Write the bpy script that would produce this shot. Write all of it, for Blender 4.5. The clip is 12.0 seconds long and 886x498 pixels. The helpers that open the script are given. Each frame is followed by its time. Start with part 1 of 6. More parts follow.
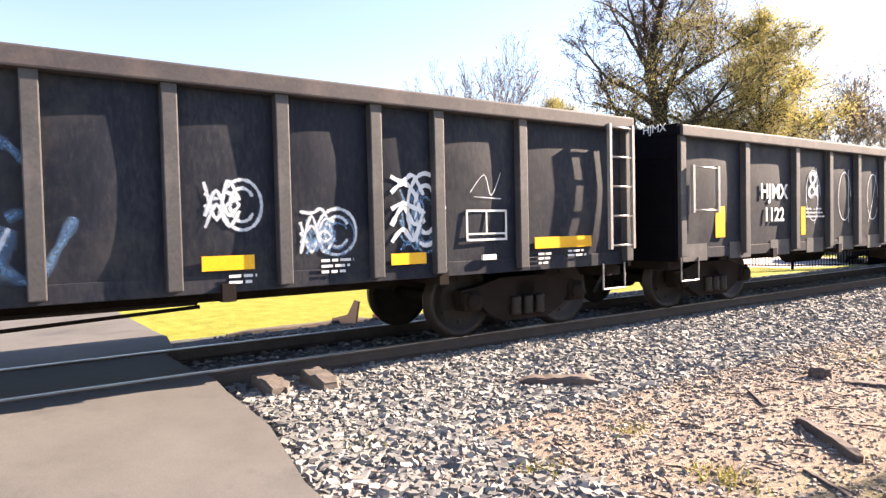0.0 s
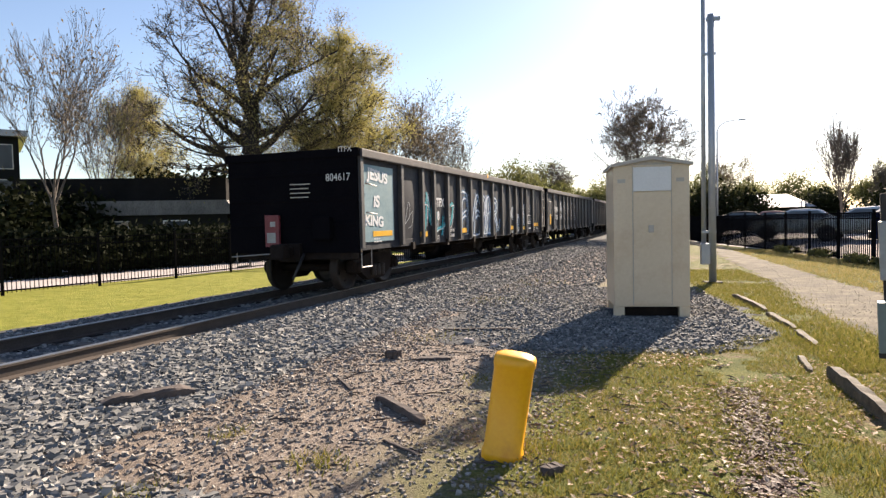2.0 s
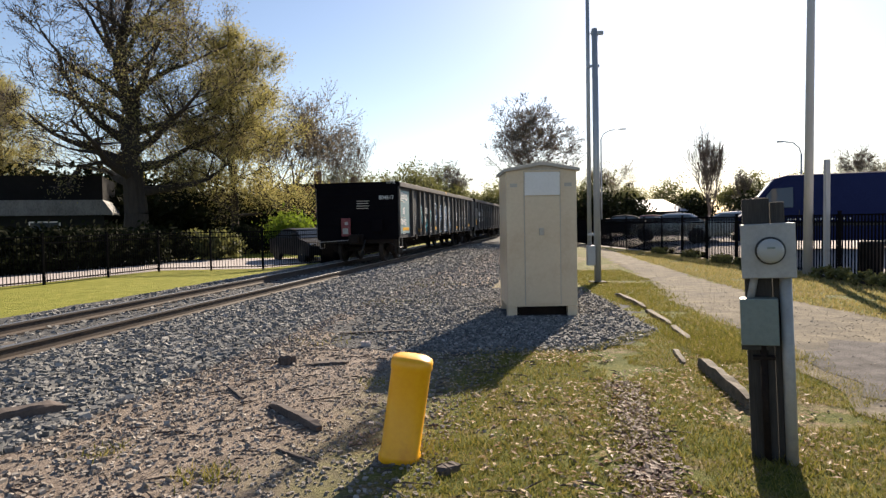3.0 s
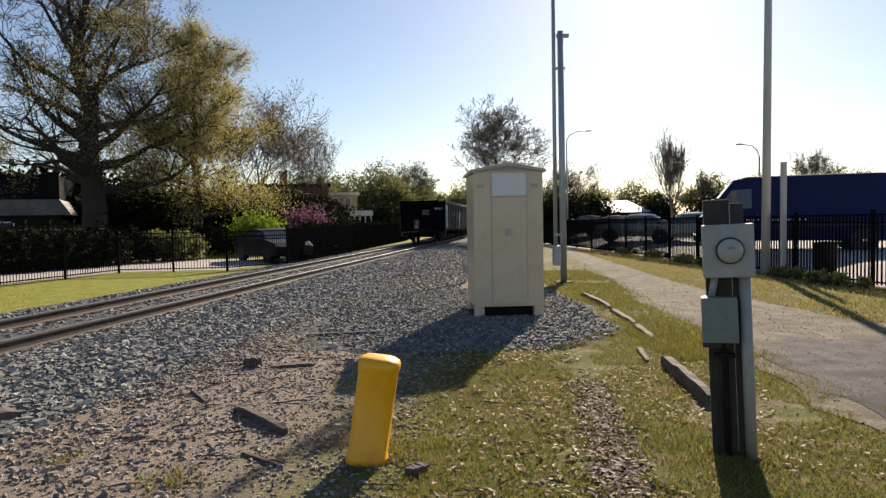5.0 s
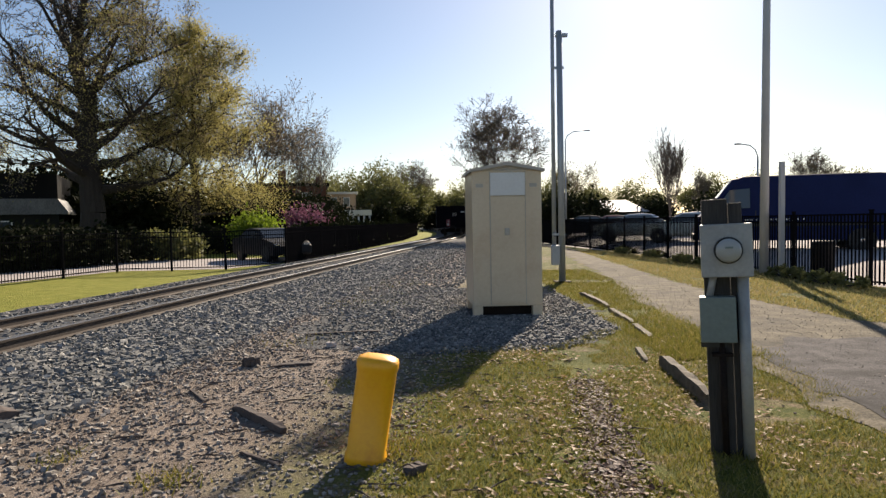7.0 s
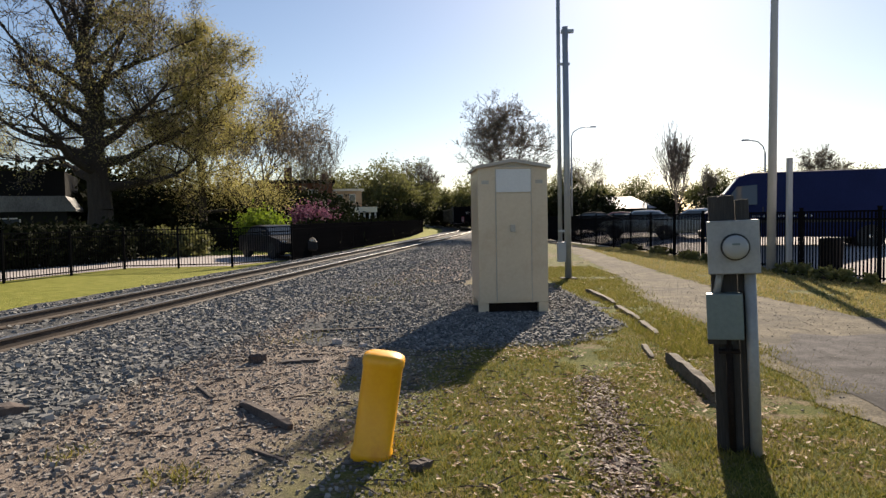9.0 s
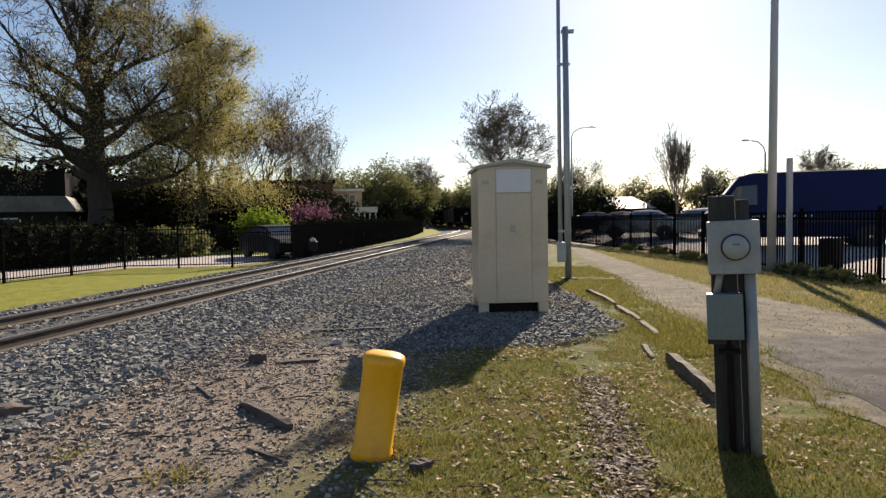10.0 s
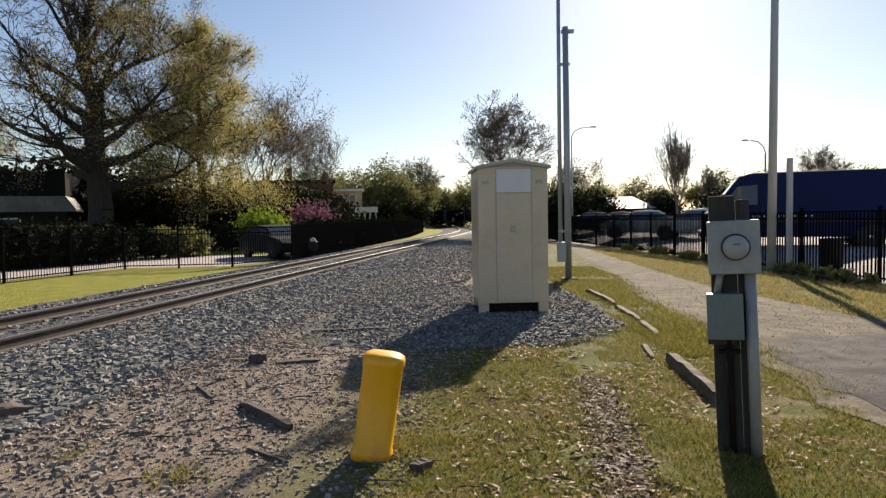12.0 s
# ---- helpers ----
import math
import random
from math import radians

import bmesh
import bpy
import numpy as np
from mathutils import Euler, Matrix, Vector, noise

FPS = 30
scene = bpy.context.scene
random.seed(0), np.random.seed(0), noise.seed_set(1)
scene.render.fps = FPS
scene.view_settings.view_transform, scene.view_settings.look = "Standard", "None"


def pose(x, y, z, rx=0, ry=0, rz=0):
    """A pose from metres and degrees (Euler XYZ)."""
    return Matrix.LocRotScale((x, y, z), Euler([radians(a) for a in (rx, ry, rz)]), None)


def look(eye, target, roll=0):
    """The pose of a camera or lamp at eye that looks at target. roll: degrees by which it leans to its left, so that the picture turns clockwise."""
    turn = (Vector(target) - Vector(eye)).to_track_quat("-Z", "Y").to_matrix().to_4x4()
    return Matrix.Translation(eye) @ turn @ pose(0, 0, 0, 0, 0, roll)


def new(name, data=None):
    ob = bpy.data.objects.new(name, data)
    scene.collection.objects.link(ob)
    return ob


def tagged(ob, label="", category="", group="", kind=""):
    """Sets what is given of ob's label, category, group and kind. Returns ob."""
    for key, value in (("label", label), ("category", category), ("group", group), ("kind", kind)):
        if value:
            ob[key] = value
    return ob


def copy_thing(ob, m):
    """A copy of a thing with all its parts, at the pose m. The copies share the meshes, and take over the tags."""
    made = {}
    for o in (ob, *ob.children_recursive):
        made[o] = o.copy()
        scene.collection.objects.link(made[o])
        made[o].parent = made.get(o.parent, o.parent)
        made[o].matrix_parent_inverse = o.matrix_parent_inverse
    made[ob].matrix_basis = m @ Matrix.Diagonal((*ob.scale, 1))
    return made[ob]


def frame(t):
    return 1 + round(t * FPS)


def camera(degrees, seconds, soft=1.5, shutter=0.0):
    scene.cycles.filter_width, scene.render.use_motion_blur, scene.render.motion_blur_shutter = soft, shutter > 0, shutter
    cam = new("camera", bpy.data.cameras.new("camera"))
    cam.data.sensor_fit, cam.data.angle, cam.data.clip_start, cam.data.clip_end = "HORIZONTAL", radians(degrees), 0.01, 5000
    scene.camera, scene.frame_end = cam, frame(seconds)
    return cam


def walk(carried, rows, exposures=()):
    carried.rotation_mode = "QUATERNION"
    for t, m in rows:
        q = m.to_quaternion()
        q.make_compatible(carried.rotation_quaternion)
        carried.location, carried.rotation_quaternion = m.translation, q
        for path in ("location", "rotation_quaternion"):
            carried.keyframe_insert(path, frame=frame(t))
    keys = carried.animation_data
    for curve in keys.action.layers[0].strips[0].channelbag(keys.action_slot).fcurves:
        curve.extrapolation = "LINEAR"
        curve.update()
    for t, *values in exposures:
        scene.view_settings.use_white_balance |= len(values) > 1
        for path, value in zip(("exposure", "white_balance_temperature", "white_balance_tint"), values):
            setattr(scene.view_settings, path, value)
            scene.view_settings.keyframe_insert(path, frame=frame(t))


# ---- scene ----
cam = camera(70.1, 12.0, soft=1.4)
EYE = 1.6
# seconds, yaw, pitch, roll of a camera turned on the spot
TURNS = [
    (0, 47.63, -1.78, -1.29),
    (0.5, 38.66, -2.21, -1.06),
    (1, 30.62, -2.32, -1.28),
    (1.5, 19.37, -2.40, -1.22),
    (2, 12.08, -2.44, -1.26),
    (2.5, 6.73, -2.42, -1.13),
    (3, 2.70, -2.40, -1.09),
    (3.5, 0.70, -2.38, -0.99),
    (5.5, -0.38, -2.42, -1.03),
    (6, -0.54, -2.43, -0.99),
    (6.5, -0.44, -2.44, -0.99),
    (7, -0.38, -2.46, -1.02),
    (9, 0.15, -2.74, -1.07),
    (9.5, 0.15, -2.74, -1.06),
    (10, 0.16, -2.73, -1.06),
    (10.5, 0.16, -2.73, -1.06),
    (11, 0.17, -2.73, -1.07),
    (11.5, 0.17, -2.73, -1.07),
    (12, 0.17, -2.73, -1.07),
]
walk(cam, [(t, pose(0, 0, EYE, 90 + pitch, 0, yaw) @ pose(0, 0, 0, 0, 0, roll)) for t, yaw, pitch, roll in TURNS],
     exposures=[(0, 2.63, 6850, 24), (0.5, 2.38, 6800, 23), (1.0, 2.12, 6700, 21), (1.5, 1.82, 6600, 19), (2.0, 1.56, 6550, 18), (2.5, 1.34, 6500, 17), (3.0, 1.2, 6500, 16), (3.5, 1.0, 6480, 15), (5.5, 0.93, 6480, 15), (12, 0.9, 6480, 15)])

# ---- world and sun ----
SUN_AZ, SUN_EL = 19.0, 27.0
world = bpy.data.worlds.new("sky")
scene.world = world
world.use_nodes = True
wt = world.node_tree
sky = wt.nodes.new("ShaderNodeTexSky")
sky.sky_type = "NISHITA"
sky.sun_disc = False
sky.sun_elevation, sky.sun_rotation = radians(SUN_EL), radians(SUN_AZ)
sky.air_density, sky.dust_density, sky.ozone_density = 1.0, 0.3, 1.3
wt.nodes["Background"].inputs["Strength"].default_value = 0.06
wt.links.new(sky.outputs[0], wt.nodes["Background"].inputs["Color"])
sun = new("sun", bpy.data.lights.new("sun", "SUN"))
sun.data.energy, sun.data.angle, sun.data.color = 5.0, radians(0.55), (1.0, 0.87, 0.66)
sun.matrix_basis = look((0, 0, 0), (-math.sin(radians(SUN_AZ)) * math.cos(radians(SUN_EL)), -math.cos(radians(SUN_AZ)) * math.cos(radians(SUN_EL)), -math.sin(radians(SUN_EL))))

# ---- materials ----
def shader(name):
    m = bpy.data.materials.new(name)
    m.use_nodes = True
    return m, m.node_tree, m.node_tree.nodes["Principled BSDF"]


def ramp(nt, fac, stops):
    n = nt.nodes.new("ShaderNodeValToRGB")
    while len(n.color_ramp.elements) < len(stops):
        n.color_ramp.elements.new(0.5)
    for e, (at, c) in zip(n.color_ramp.elements, stops):
        e.position, e.color = at, (*c, 1)
    nt.links.new(fac, n.inputs[0])
    return n.outputs[0]


def noise_tex(nt, scale, detail=4.0, rough=0.6, coord="Object", stretch=None):
    tc = nt.nodes.new("ShaderNodeTexCoord")
    out = tc.outputs[coord]
    if stretch:
        mp = nt.nodes.new("ShaderNodeMapping")
        mp.inputs["Scale"].default_value = stretch
        nt.links.new(out, mp.inputs[0])
        out = mp.outputs[0]
    n = nt.nodes.new("ShaderNodeTexNoise")
    n.inputs["Scale"].default_value, n.inputs["Detail"].default_value, n.inputs["Roughness"].default_value = scale, detail, rough
    nt.links.new(out, n.inputs["Vector"])
    return n.outputs["Fac"]


def mixed(nt, a, b, fac, mode="MIX"):
    n = nt.nodes.new("ShaderNodeMix")
    n.data_type, n.blend_type = "RGBA", mode
    for sock, v in ((n.inputs[6], a), (n.inputs[7], b), (n.inputs[0], fac)):
        if isinstance(v, (int, float)):
            sock.default_value = v
        elif isinstance(v, tuple):
            sock.default_value = (*v, 1)
        else:
            nt.links.new(v, sock)
    return n.outputs[2]


def bump(nt, bsdf, height, strength, distance):
    n = nt.nodes.new("ShaderNodeBump")
    n.inputs["Strength"].default_value, n.inputs["Distance"].default_value = strength, distance
    nt.links.new(height, n.inputs["Height"])
    nt.links.new(n.outputs[0], bsdf.inputs["Normal"])


def surface(name, colours, scale=6.0, fine=60.0, rough=0.7, metal=0.0, relief=0.0, grime=None, grime_scale=1.3, stretch=None, spec=None):
    """Colours run along a coarse noise broken by a fine one; grime is a second colour in patches."""
    m, nt, b = shader(name)
    a = noise_tex(nt, scale, stretch=stretch)
    f = noise_tex(nt, fine, 3.0, stretch=stretch)
    s = nt.nodes.new("ShaderNodeMath")
    s.operation = "MULTIPLY_ADD"
    nt.links.new(f, s.inputs[0])
    s.inputs[1].default_value = 0.5
    half = nt.nodes.new("ShaderNodeMath")
    half.operation = "MULTIPLY"
    half.inputs[1].default_value = 0.5
    nt.links.new(a, half.inputs[0])
    nt.links.new(half.outputs[0], s.inputs[2])
    n = len(colours)
    col = ramp(nt, s.outputs[0], [(0.33 + 0.34 * i / max(n - 1, 1), c) for i, c in enumerate(colours)])
    if grime:
        g = noise_tex(nt, grime_scale, 6.0, 0.7)
        col = mixed(nt, col, grime, ramp(nt, g, [(0.5, (0, 0, 0)), (0.68, (1, 1, 1))]))
    nt.links.new(col, b.inputs["Base Color"])
    b.inputs["Roughness"].default_value, b.inputs["Metallic"].default_value = rough, metal
    if spec is not None:
        b.inputs["Specular IOR Level"].default_value = spec
    if relief:
        bump(nt, b, s.outputs[0], 0.7, relief)
    return m


def by_piece(name, colours, rough=0.85, island=True, through_light=0.0, spec=0.3):
    """Each loose piece takes one of the colours."""
    m, nt, b = shader(name)
    if island:
        rnd = nt.nodes.new("ShaderNodeNewGeometry").outputs["Random Per Island"]
    else:
        rnd = nt.nodes.new("ShaderNodeObjectInfo").outputs["Random"]
    col = ramp(nt, rnd, [(i / max(len(colours) - 1, 1), c) for i, c in enumerate(colours)])
    nt.links.new(col, b.inputs["Base Color"])
    b.inputs["Roughness"].default_value = rough
    b.inputs["Specular IOR Level"].default_value = spec
    if through_light:
        t = nt.nodes.new("ShaderNodeBsdfTranslucent")
        nt.links.new(col, t.inputs["Color"])
        mx = nt.nodes.new("ShaderNodeMixShader")
        mx.inputs[0].default_value = through_light
        nt.links.new(b.outputs[0], mx.inputs[1])
        nt.links.new(t.outputs[0], mx.inputs[2])
        nt.links.new(mx.outputs[0], nt.nodes["Material Output"].inputs[0])
    return m


def glass(name, tint=(0.05, 0.06, 0.07)):
    m, nt, b = shader(name)
    b.inputs["Base Color"].default_value = (*tint, 1)
    b.inputs["Roughness"].default_value = 0.05
    b.inputs["Specular IOR Level"].default_value = 0.5
    return m


M = {}
M["car_paint"] = surface("car_paint", [(0.004, 0.007, 0.015), (0.011, 0.014, 0.024), (0.029, 0.031, 0.037)], 1.2, 25, 0.62, 0, 0.002, (0.042, 0.042, 0.046), 0.7, stretch=(1, 1, 0.35), spec=0.2)
M["car_chord"] = surface("car_chord", [(0.028, 0.025, 0.029), (0.052, 0.045, 0.05)], 2, 40, 0.7, 0, 0.003, (0.085, 0.066, 0.064), 1.5)
# darker copy of the car paint: the shade on the backlit end is painted in
M["car_end_shaded"] = surface("car_end_shaded", [(0.003, 0.003, 0.005), (0.007, 0.0065, 0.008)], 1.5, 30, 0.95, 0, 0.003, spec=0.03)
# lighter copy of the car paint: light caught by outward rib faces is painted in
M["car_rib_lit"] = surface("car_rib_lit", [(0.03, 0.03, 0.033), (0.062, 0.06, 0.061)], 1.5, 30, 0.6, 0, 0.003, (0.1, 0.09, 0.088), 1.2)
M["rust_dark"] = surface("rust_dark", [(0.008, 0.006, 0.0055), (0.024, 0.017, 0.014)], 5, 60, 0.85, 0, 0.004, spec=0.15)
M["wheel_tread"] = surface("wheel_tread", [(0.01, 0.008, 0.007), (0.03, 0.022, 0.019)], 5, 40, 0.6, 0.3)
M["ladder"] = surface("ladder", [(0.22, 0.2, 0.19), (0.4, 0.38, 0.36)], 4, 40, 0.5, 0.3)
M["stencil_white"] = surface("stencil_white", [(0.5, 0.5, 0.5), (0.75, 0.75, 0.75)], 6, 50, 0.7)
M["reflector_yellow"] = surface("reflector_yellow", [(0.75, 0.36, 0.0), (0.9, 0.5, 0.01)], 4, 60, 0.4)
M["spray_bold"] = surface("spray_bold", [(0.6, 0.62, 0.63), (0.8, 0.8, 0.8)], 5, 50, 0.6)


def soft_spray(name, colours, strength):
    """Sprayed paint that thins out towards both edges of its stroke (u runs -1 to 1 across it)."""
    m, nt, b = shader(name)
    nt.links.new(ramp(nt, noise_tex(nt, 7, 4), [(0.35, colours[0]), (0.65, colours[1])]), b.inputs["Base Color"])
    b.inputs["Roughness"].default_value = 0.7
    uv = nt.nodes.new("ShaderNodeUVMap")
    sep = nt.nodes.new("ShaderNodeSeparateXYZ")
    nt.links.new(uv.outputs[0], sep.inputs[0])
    fade = ramp(nt, sep.outputs[0], [(0.0, (0, 0, 0)), (0.35, (strength,) * 3), (0.65, (strength,) * 3), (1.0, (0, 0, 0))])
    grain = ramp(nt, noise_tex(nt, 40, 3), [(0.3, (0.65, 0.65, 0.65)), (0.6, (1, 1, 1))])
    alpha = mixed(nt, fade, grain, 1.0, "MULTIPLY")
    nt.links.new(alpha, b.inputs["Alpha"])
    return m


M["spray_teal"] = soft_spray("spray_teal", ((0.0, 0.22, 0.28), (0.01, 0.4, 0.46)), 1.0)
M["spray_white"] = soft_spray("spray_white", ((0.5, 0.57, 0.66), (0.8, 0.83, 0.87)), 0.9)
M["spray_blue"] = soft_spray("spray_blue", ((0.08, 0.18, 0.36), (0.2, 0.38, 0.58)), 0.6)
M["spray_dark"] = soft_spray("spray_dark", ((0.006, 0.012, 0.03), (0.012, 0.03, 0.06)), 0.9)
M["panel_teal"] = surface("panel_teal", [(0.1, 0.2, 0.235), (0.2, 0.32, 0.36)], 1.5, 20, 0.55, 0, 0.002, (0.2, 0.3, 0.32), 1.1)
M["sign_red"] = surface("sign_red", [(0.12, 0.02, 0.025), (0.22, 0.04, 0.05)], 4, 30, 0.6)
M["rail_side"] = surface("rail_side", [(0.035, 0.025, 0.02), (0.08, 0.058, 0.045)], 4, 50, 0.8, 0, 0.002)
M["rail_head"] = surface("rail_head", [(0.3, 0.29, 0.28), (0.45, 0.44, 0.43)], 3, 80, 0.35, 0.9)
M["tie_wood"] = surface("tie_wood", [(0.05, 0.042, 0.035), (0.13, 0.11, 0.095)], 4, 40, 0.9, 0, 0.006, stretch=(0.2, 1, 1))
# bed under the stones: the shade in their gaps is put into its dark colour
M["gap_shaded_bed"] = surface("gap_shaded_bed", [(0.035, 0.037, 0.04), (0.075, 0.077, 0.08), (0.17, 0.168, 0.165)], 9, 28, 0.95, 0, 0.02, spec=0.1)
M["ballast_stone"] = by_piece("ballast_stone", [(0.075, 0.08, 0.082), (0.14, 0.142, 0.14), (0.2, 0.193, 0.182), (0.1, 0.105, 0.105), (0.34, 0.325, 0.3), (0.11, 0.112, 0.11)])
M["pebble"] = by_piece("pebble", [(0.12, 0.11, 0.1), (0.23, 0.205, 0.18), (0.4, 0.36, 0.315), (0.17, 0.15, 0.13), (0.26, 0.21, 0.17)])
M["asphalt"] = surface("asphalt", [(0.07, 0.068, 0.065), (0.125, 0.12, 0.115)], 1.2, 120, 0.9, 0, 0.004, (0.05, 0.05, 0.05), 0.6, spec=0.3)
M["asphalt_old"] = surface("asphalt_old", [(0.03, 0.028, 0.029), (0.085, 0.08, 0.082), (0.17, 0.158, 0.155)], 3.5, 55, 0.95, 0, 0.008, (0.035, 0.034, 0.033), 0.9, spec=0.12)
M["drive_gravel"] = surface("drive_gravel", [(0.055, 0.05, 0.04), (0.14, 0.122, 0.092), (0.27, 0.235, 0.175)], 3.0, 40, 0.95, 0, 0.012, (0.07, 0.066, 0.06), 0.8, spec=0.1)
M["concrete"] = surface("concrete", [(0.36, 0.325, 0.315), (0.5, 0.455, 0.44)], 1.0, 50, 0.9, 0, 0.003, spec=0.15)
M["shed_paint"] = surface("shed_paint", [(0.56, 0.45, 0.315), (0.64, 0.53, 0.385)], 1.1, 20, 0.3, 0, 0.002, (0.5, 0.37, 0.25), 0.8)
M["shed_panel"] = surface("shed_panel", [(0.62, 0.62, 0.61), (0.72, 0.72, 0.71)], 1.5, 30, 0.4)
M["shed_roof"] = surface("shed_roof", [(0.36, 0.33, 0.29), (0.46, 0.43, 0.38)], 2, 30, 0.45)
M["yellow_plastic"] = surface("yellow_plastic", [(0.85, 0.37, 0.002), (0.92, 0.46, 0.006)], 2.5, 30, 0.38, 0, 0.001, (0.74, 0.3, 0.008), 2.5)
M["box_grey"] = surface("box_grey", [(0.28, 0.29, 0.285), (0.36, 0.36, 0.355)], 2, 40, 0.5, 0.1, 0, (0.24, 0.24, 0.235), 3)
M["box_green"] = surface("box_green", [(0.12, 0.155, 0.15), (0.17, 0.21, 0.2)], 2, 40, 0.5, 0.1)
M["post_wood"] = surface("post_wood", [(0.02, 0.018, 0.016), (0.06, 0.053, 0.047)], 3, 40, 0.9, 0, 0.006, stretch=(3, 3, 0.2))
M["timber"] = surface("timber", [(0.022, 0.017, 0.013), (0.17, 0.14, 0.1)], 3, 40, 0.9, 0, 0.008, stretch=(3, 0.25, 3))
M["timber_orange"] = surface("timber_orange", [(0.7, 0.36, 0.2), (0.85, 0.5, 0.32)], 4, 40, 0.85, 0, 0.003)
M["rusty_plank"] = surface("rusty_plank", [(0.045, 0.035, 0.032), (0.11, 0.085, 0.075)], 5, 50, 0.9, 0, 0.006)
M["fence_black"] = surface("fence_black", [(0.005, 0.005, 0.006), (0.011, 0.011, 0.012)], 5, 60, 0.9, spec=0.0)
M["pole_metal"] = surface("pole_metal", [(0.26, 0.29, 0.33), (0.36, 0.39, 0.43)], 1.5, 40, 0.4, 0.3)
M["pole_wood"] = surface("pole_wood", [(0.38, 0.37, 0.37), (0.52, 0.51, 0.51)], 2, 30, 0.7, 0, 0.004, stretch=(3, 3, 0.15))
M["bark"] = surface("bark", [(0.02, 0.015, 0.012), (0.05, 0.04, 0.032)], 3, 30, 0.95, 0, 0.02, stretch=(2, 2, 0.4))
M["bark_grey"] = surface("bark_grey", [(0.07, 0.058, 0.05), (0.13, 0.11, 0.095)], 3, 30, 0.95)
M["leaf_olive"] = by_piece("leaf_olive", [(0.15, 0.14, 0.055), (0.27, 0.24, 0.085), (0.2, 0.19, 0.07), (0.32, 0.27, 0.11)], 0.8, True, 0.45)
M["leaf_gold"] = by_piece("leaf_gold", [(0.26, 0.23, 0.08), (0.42, 0.36, 0.13), (0.33, 0.31, 0.1), (0.42, 0.36, 0.15)], 0.8, True, 0.5)
M["leaf_green"] = by_piece("leaf_green", [(0.09, 0.1, 0.035), (0.17, 0.17, 0.06), (0.13, 0.13, 0.05)], 0.7, True, 0.45)
M["leaf_lime"] = by_piece("leaf_lime", [(0.12, 0.17, 0.015), (0.22, 0.3, 0.03), (0.16, 0.22, 0.02)], 0.7, True, 0.45)
# near-black leaves: the deep shade under trees and along hedges is in the colour
M["leaf_shaded"] = by_piece("leaf_shaded", [(0.008, 0.011, 0.005), (0.019, 0.022, 0.01), (0.012, 0.017, 0.007)], 0.8, True, 0.15, 0.05)
M["leaf_brown"] = by_piece("leaf_brown", [(0.17, 0.135, 0.09), (0.27, 0.21, 0.14), (0.2, 0.17, 0.11)], 0.8, True, 0.4)
M["leaf_pink"] = by_piece("leaf_pink", [(0.13, 0.05, 0.09), (0.21, 0.09, 0.15), (0.1, 0.045, 0.07)], 0.7, True, 0.4)
M["grass_blade"] = by_piece("grass_blade", [(0.085, 0.1, 0.012), (0.19, 0.185, 0.03), (0.28, 0.23, 0.06), (0.12, 0.135, 0.018), (0.42, 0.33, 0.14)], 0.7, True, 0.4)
M["dead_leaf"] = by_piece("dead_leaf", [(0.28, 0.15, 0.08), (0.55, 0.4, 0.26), (0.4, 0.26, 0.15), (0.7, 0.58, 0.42)], 0.6, True, 0.4)
M["dark_leaf"] = by_piece("dark_leaf", [(0.07, 0.03, 0.026), (0.15, 0.075, 0.06), (0.1, 0.045, 0.036), (0.4, 0.31, 0.25), (0.06, 0.028, 0.023), (0.08, 0.035, 0.03)], 0.6, True, 0.2)
M["straw_blade"] = by_piece("straw_blade", [(0.3, 0.25, 0.09), (0.46, 0.37, 0.17), (0.2, 0.2, 0.05), (0.38, 0.3, 0.12)], 0.7, True, 0.4)
M["brick"] = surface("brick", [(0.1, 0.04, 0.03), (0.17, 0.075, 0.055)], 2, 40, 0.9)
M["house_tan"] = surface("house_tan", [(0.42, 0.28, 0.17), (0.52, 0.36, 0.23)], 1, 20, 0.8)
M["trim_white"] = surface("trim_white", [(0.66, 0.62, 0.55), (0.78, 0.75, 0.7)], 1, 20, 0.7)
M["roof_dark"] = surface("roof_dark", [(0.008, 0.008, 0.008), (0.018, 0.017, 0.017)], 1, 20, 0.9, spec=0.1)
M["roof_metal"] = surface("roof_metal", [(0.26, 0.26, 0.26), (0.42, 0.42, 0.42)], 1, 20, 0.35, 0.5)
M["roof_weathered"] = surface("roof_weathered", [(0.07, 0.07, 0.07), (0.2, 0.2, 0.2)], 0.6, 8, 0.6, 0.2, stretch=(2, 0.3, 1))
M["wall_dark"] = surface("wall_dark", [(0.012, 0.013, 0.012), (0.024, 0.024, 0.022)], 1, 20, 0.9, spec=0.1)
M["van_blue"] = surface("van_blue", [(0.004, 0.009, 0.05), (0.008, 0.015, 0.075)], 0.8, 20, 0.5, spec=0.12)
M["car_black"] = surface("car_black", [(0.012, 0.012, 0.014), (0.02, 0.02, 0.023)], 1, 20, 0.5, spec=0.15)
M["car_silver"] = surface("car_silver", [(0.3, 0.31, 0.32), (0.38, 0.39, 0.4)], 1, 20, 0.25, 0.7)
M["car_red"] = surface("car_red", [(0.1, 0.012, 0.014), (0.14, 0.02, 0.02)], 1, 20, 0.3)
M["tyre"] = surface("tyre", [(0.01, 0.01, 0.01), (0.022, 0.022, 0.022)], 4, 40, 0.9)
M["chrome"] = surface("chrome", [(0.5, 0.5, 0.5), (0.6, 0.6, 0.6)], 2, 20, 0.2, 0.9)
M["bin_brown"] = surface("bin_brown", [(0.008, 0.006, 0.006), (0.016, 0.013, 0.012)], 4, 40, 0.8)
M["glass"] = glass("glass")
M["meter_glass"] = glass("meter_glass", (0.34, 0.35, 0.34))
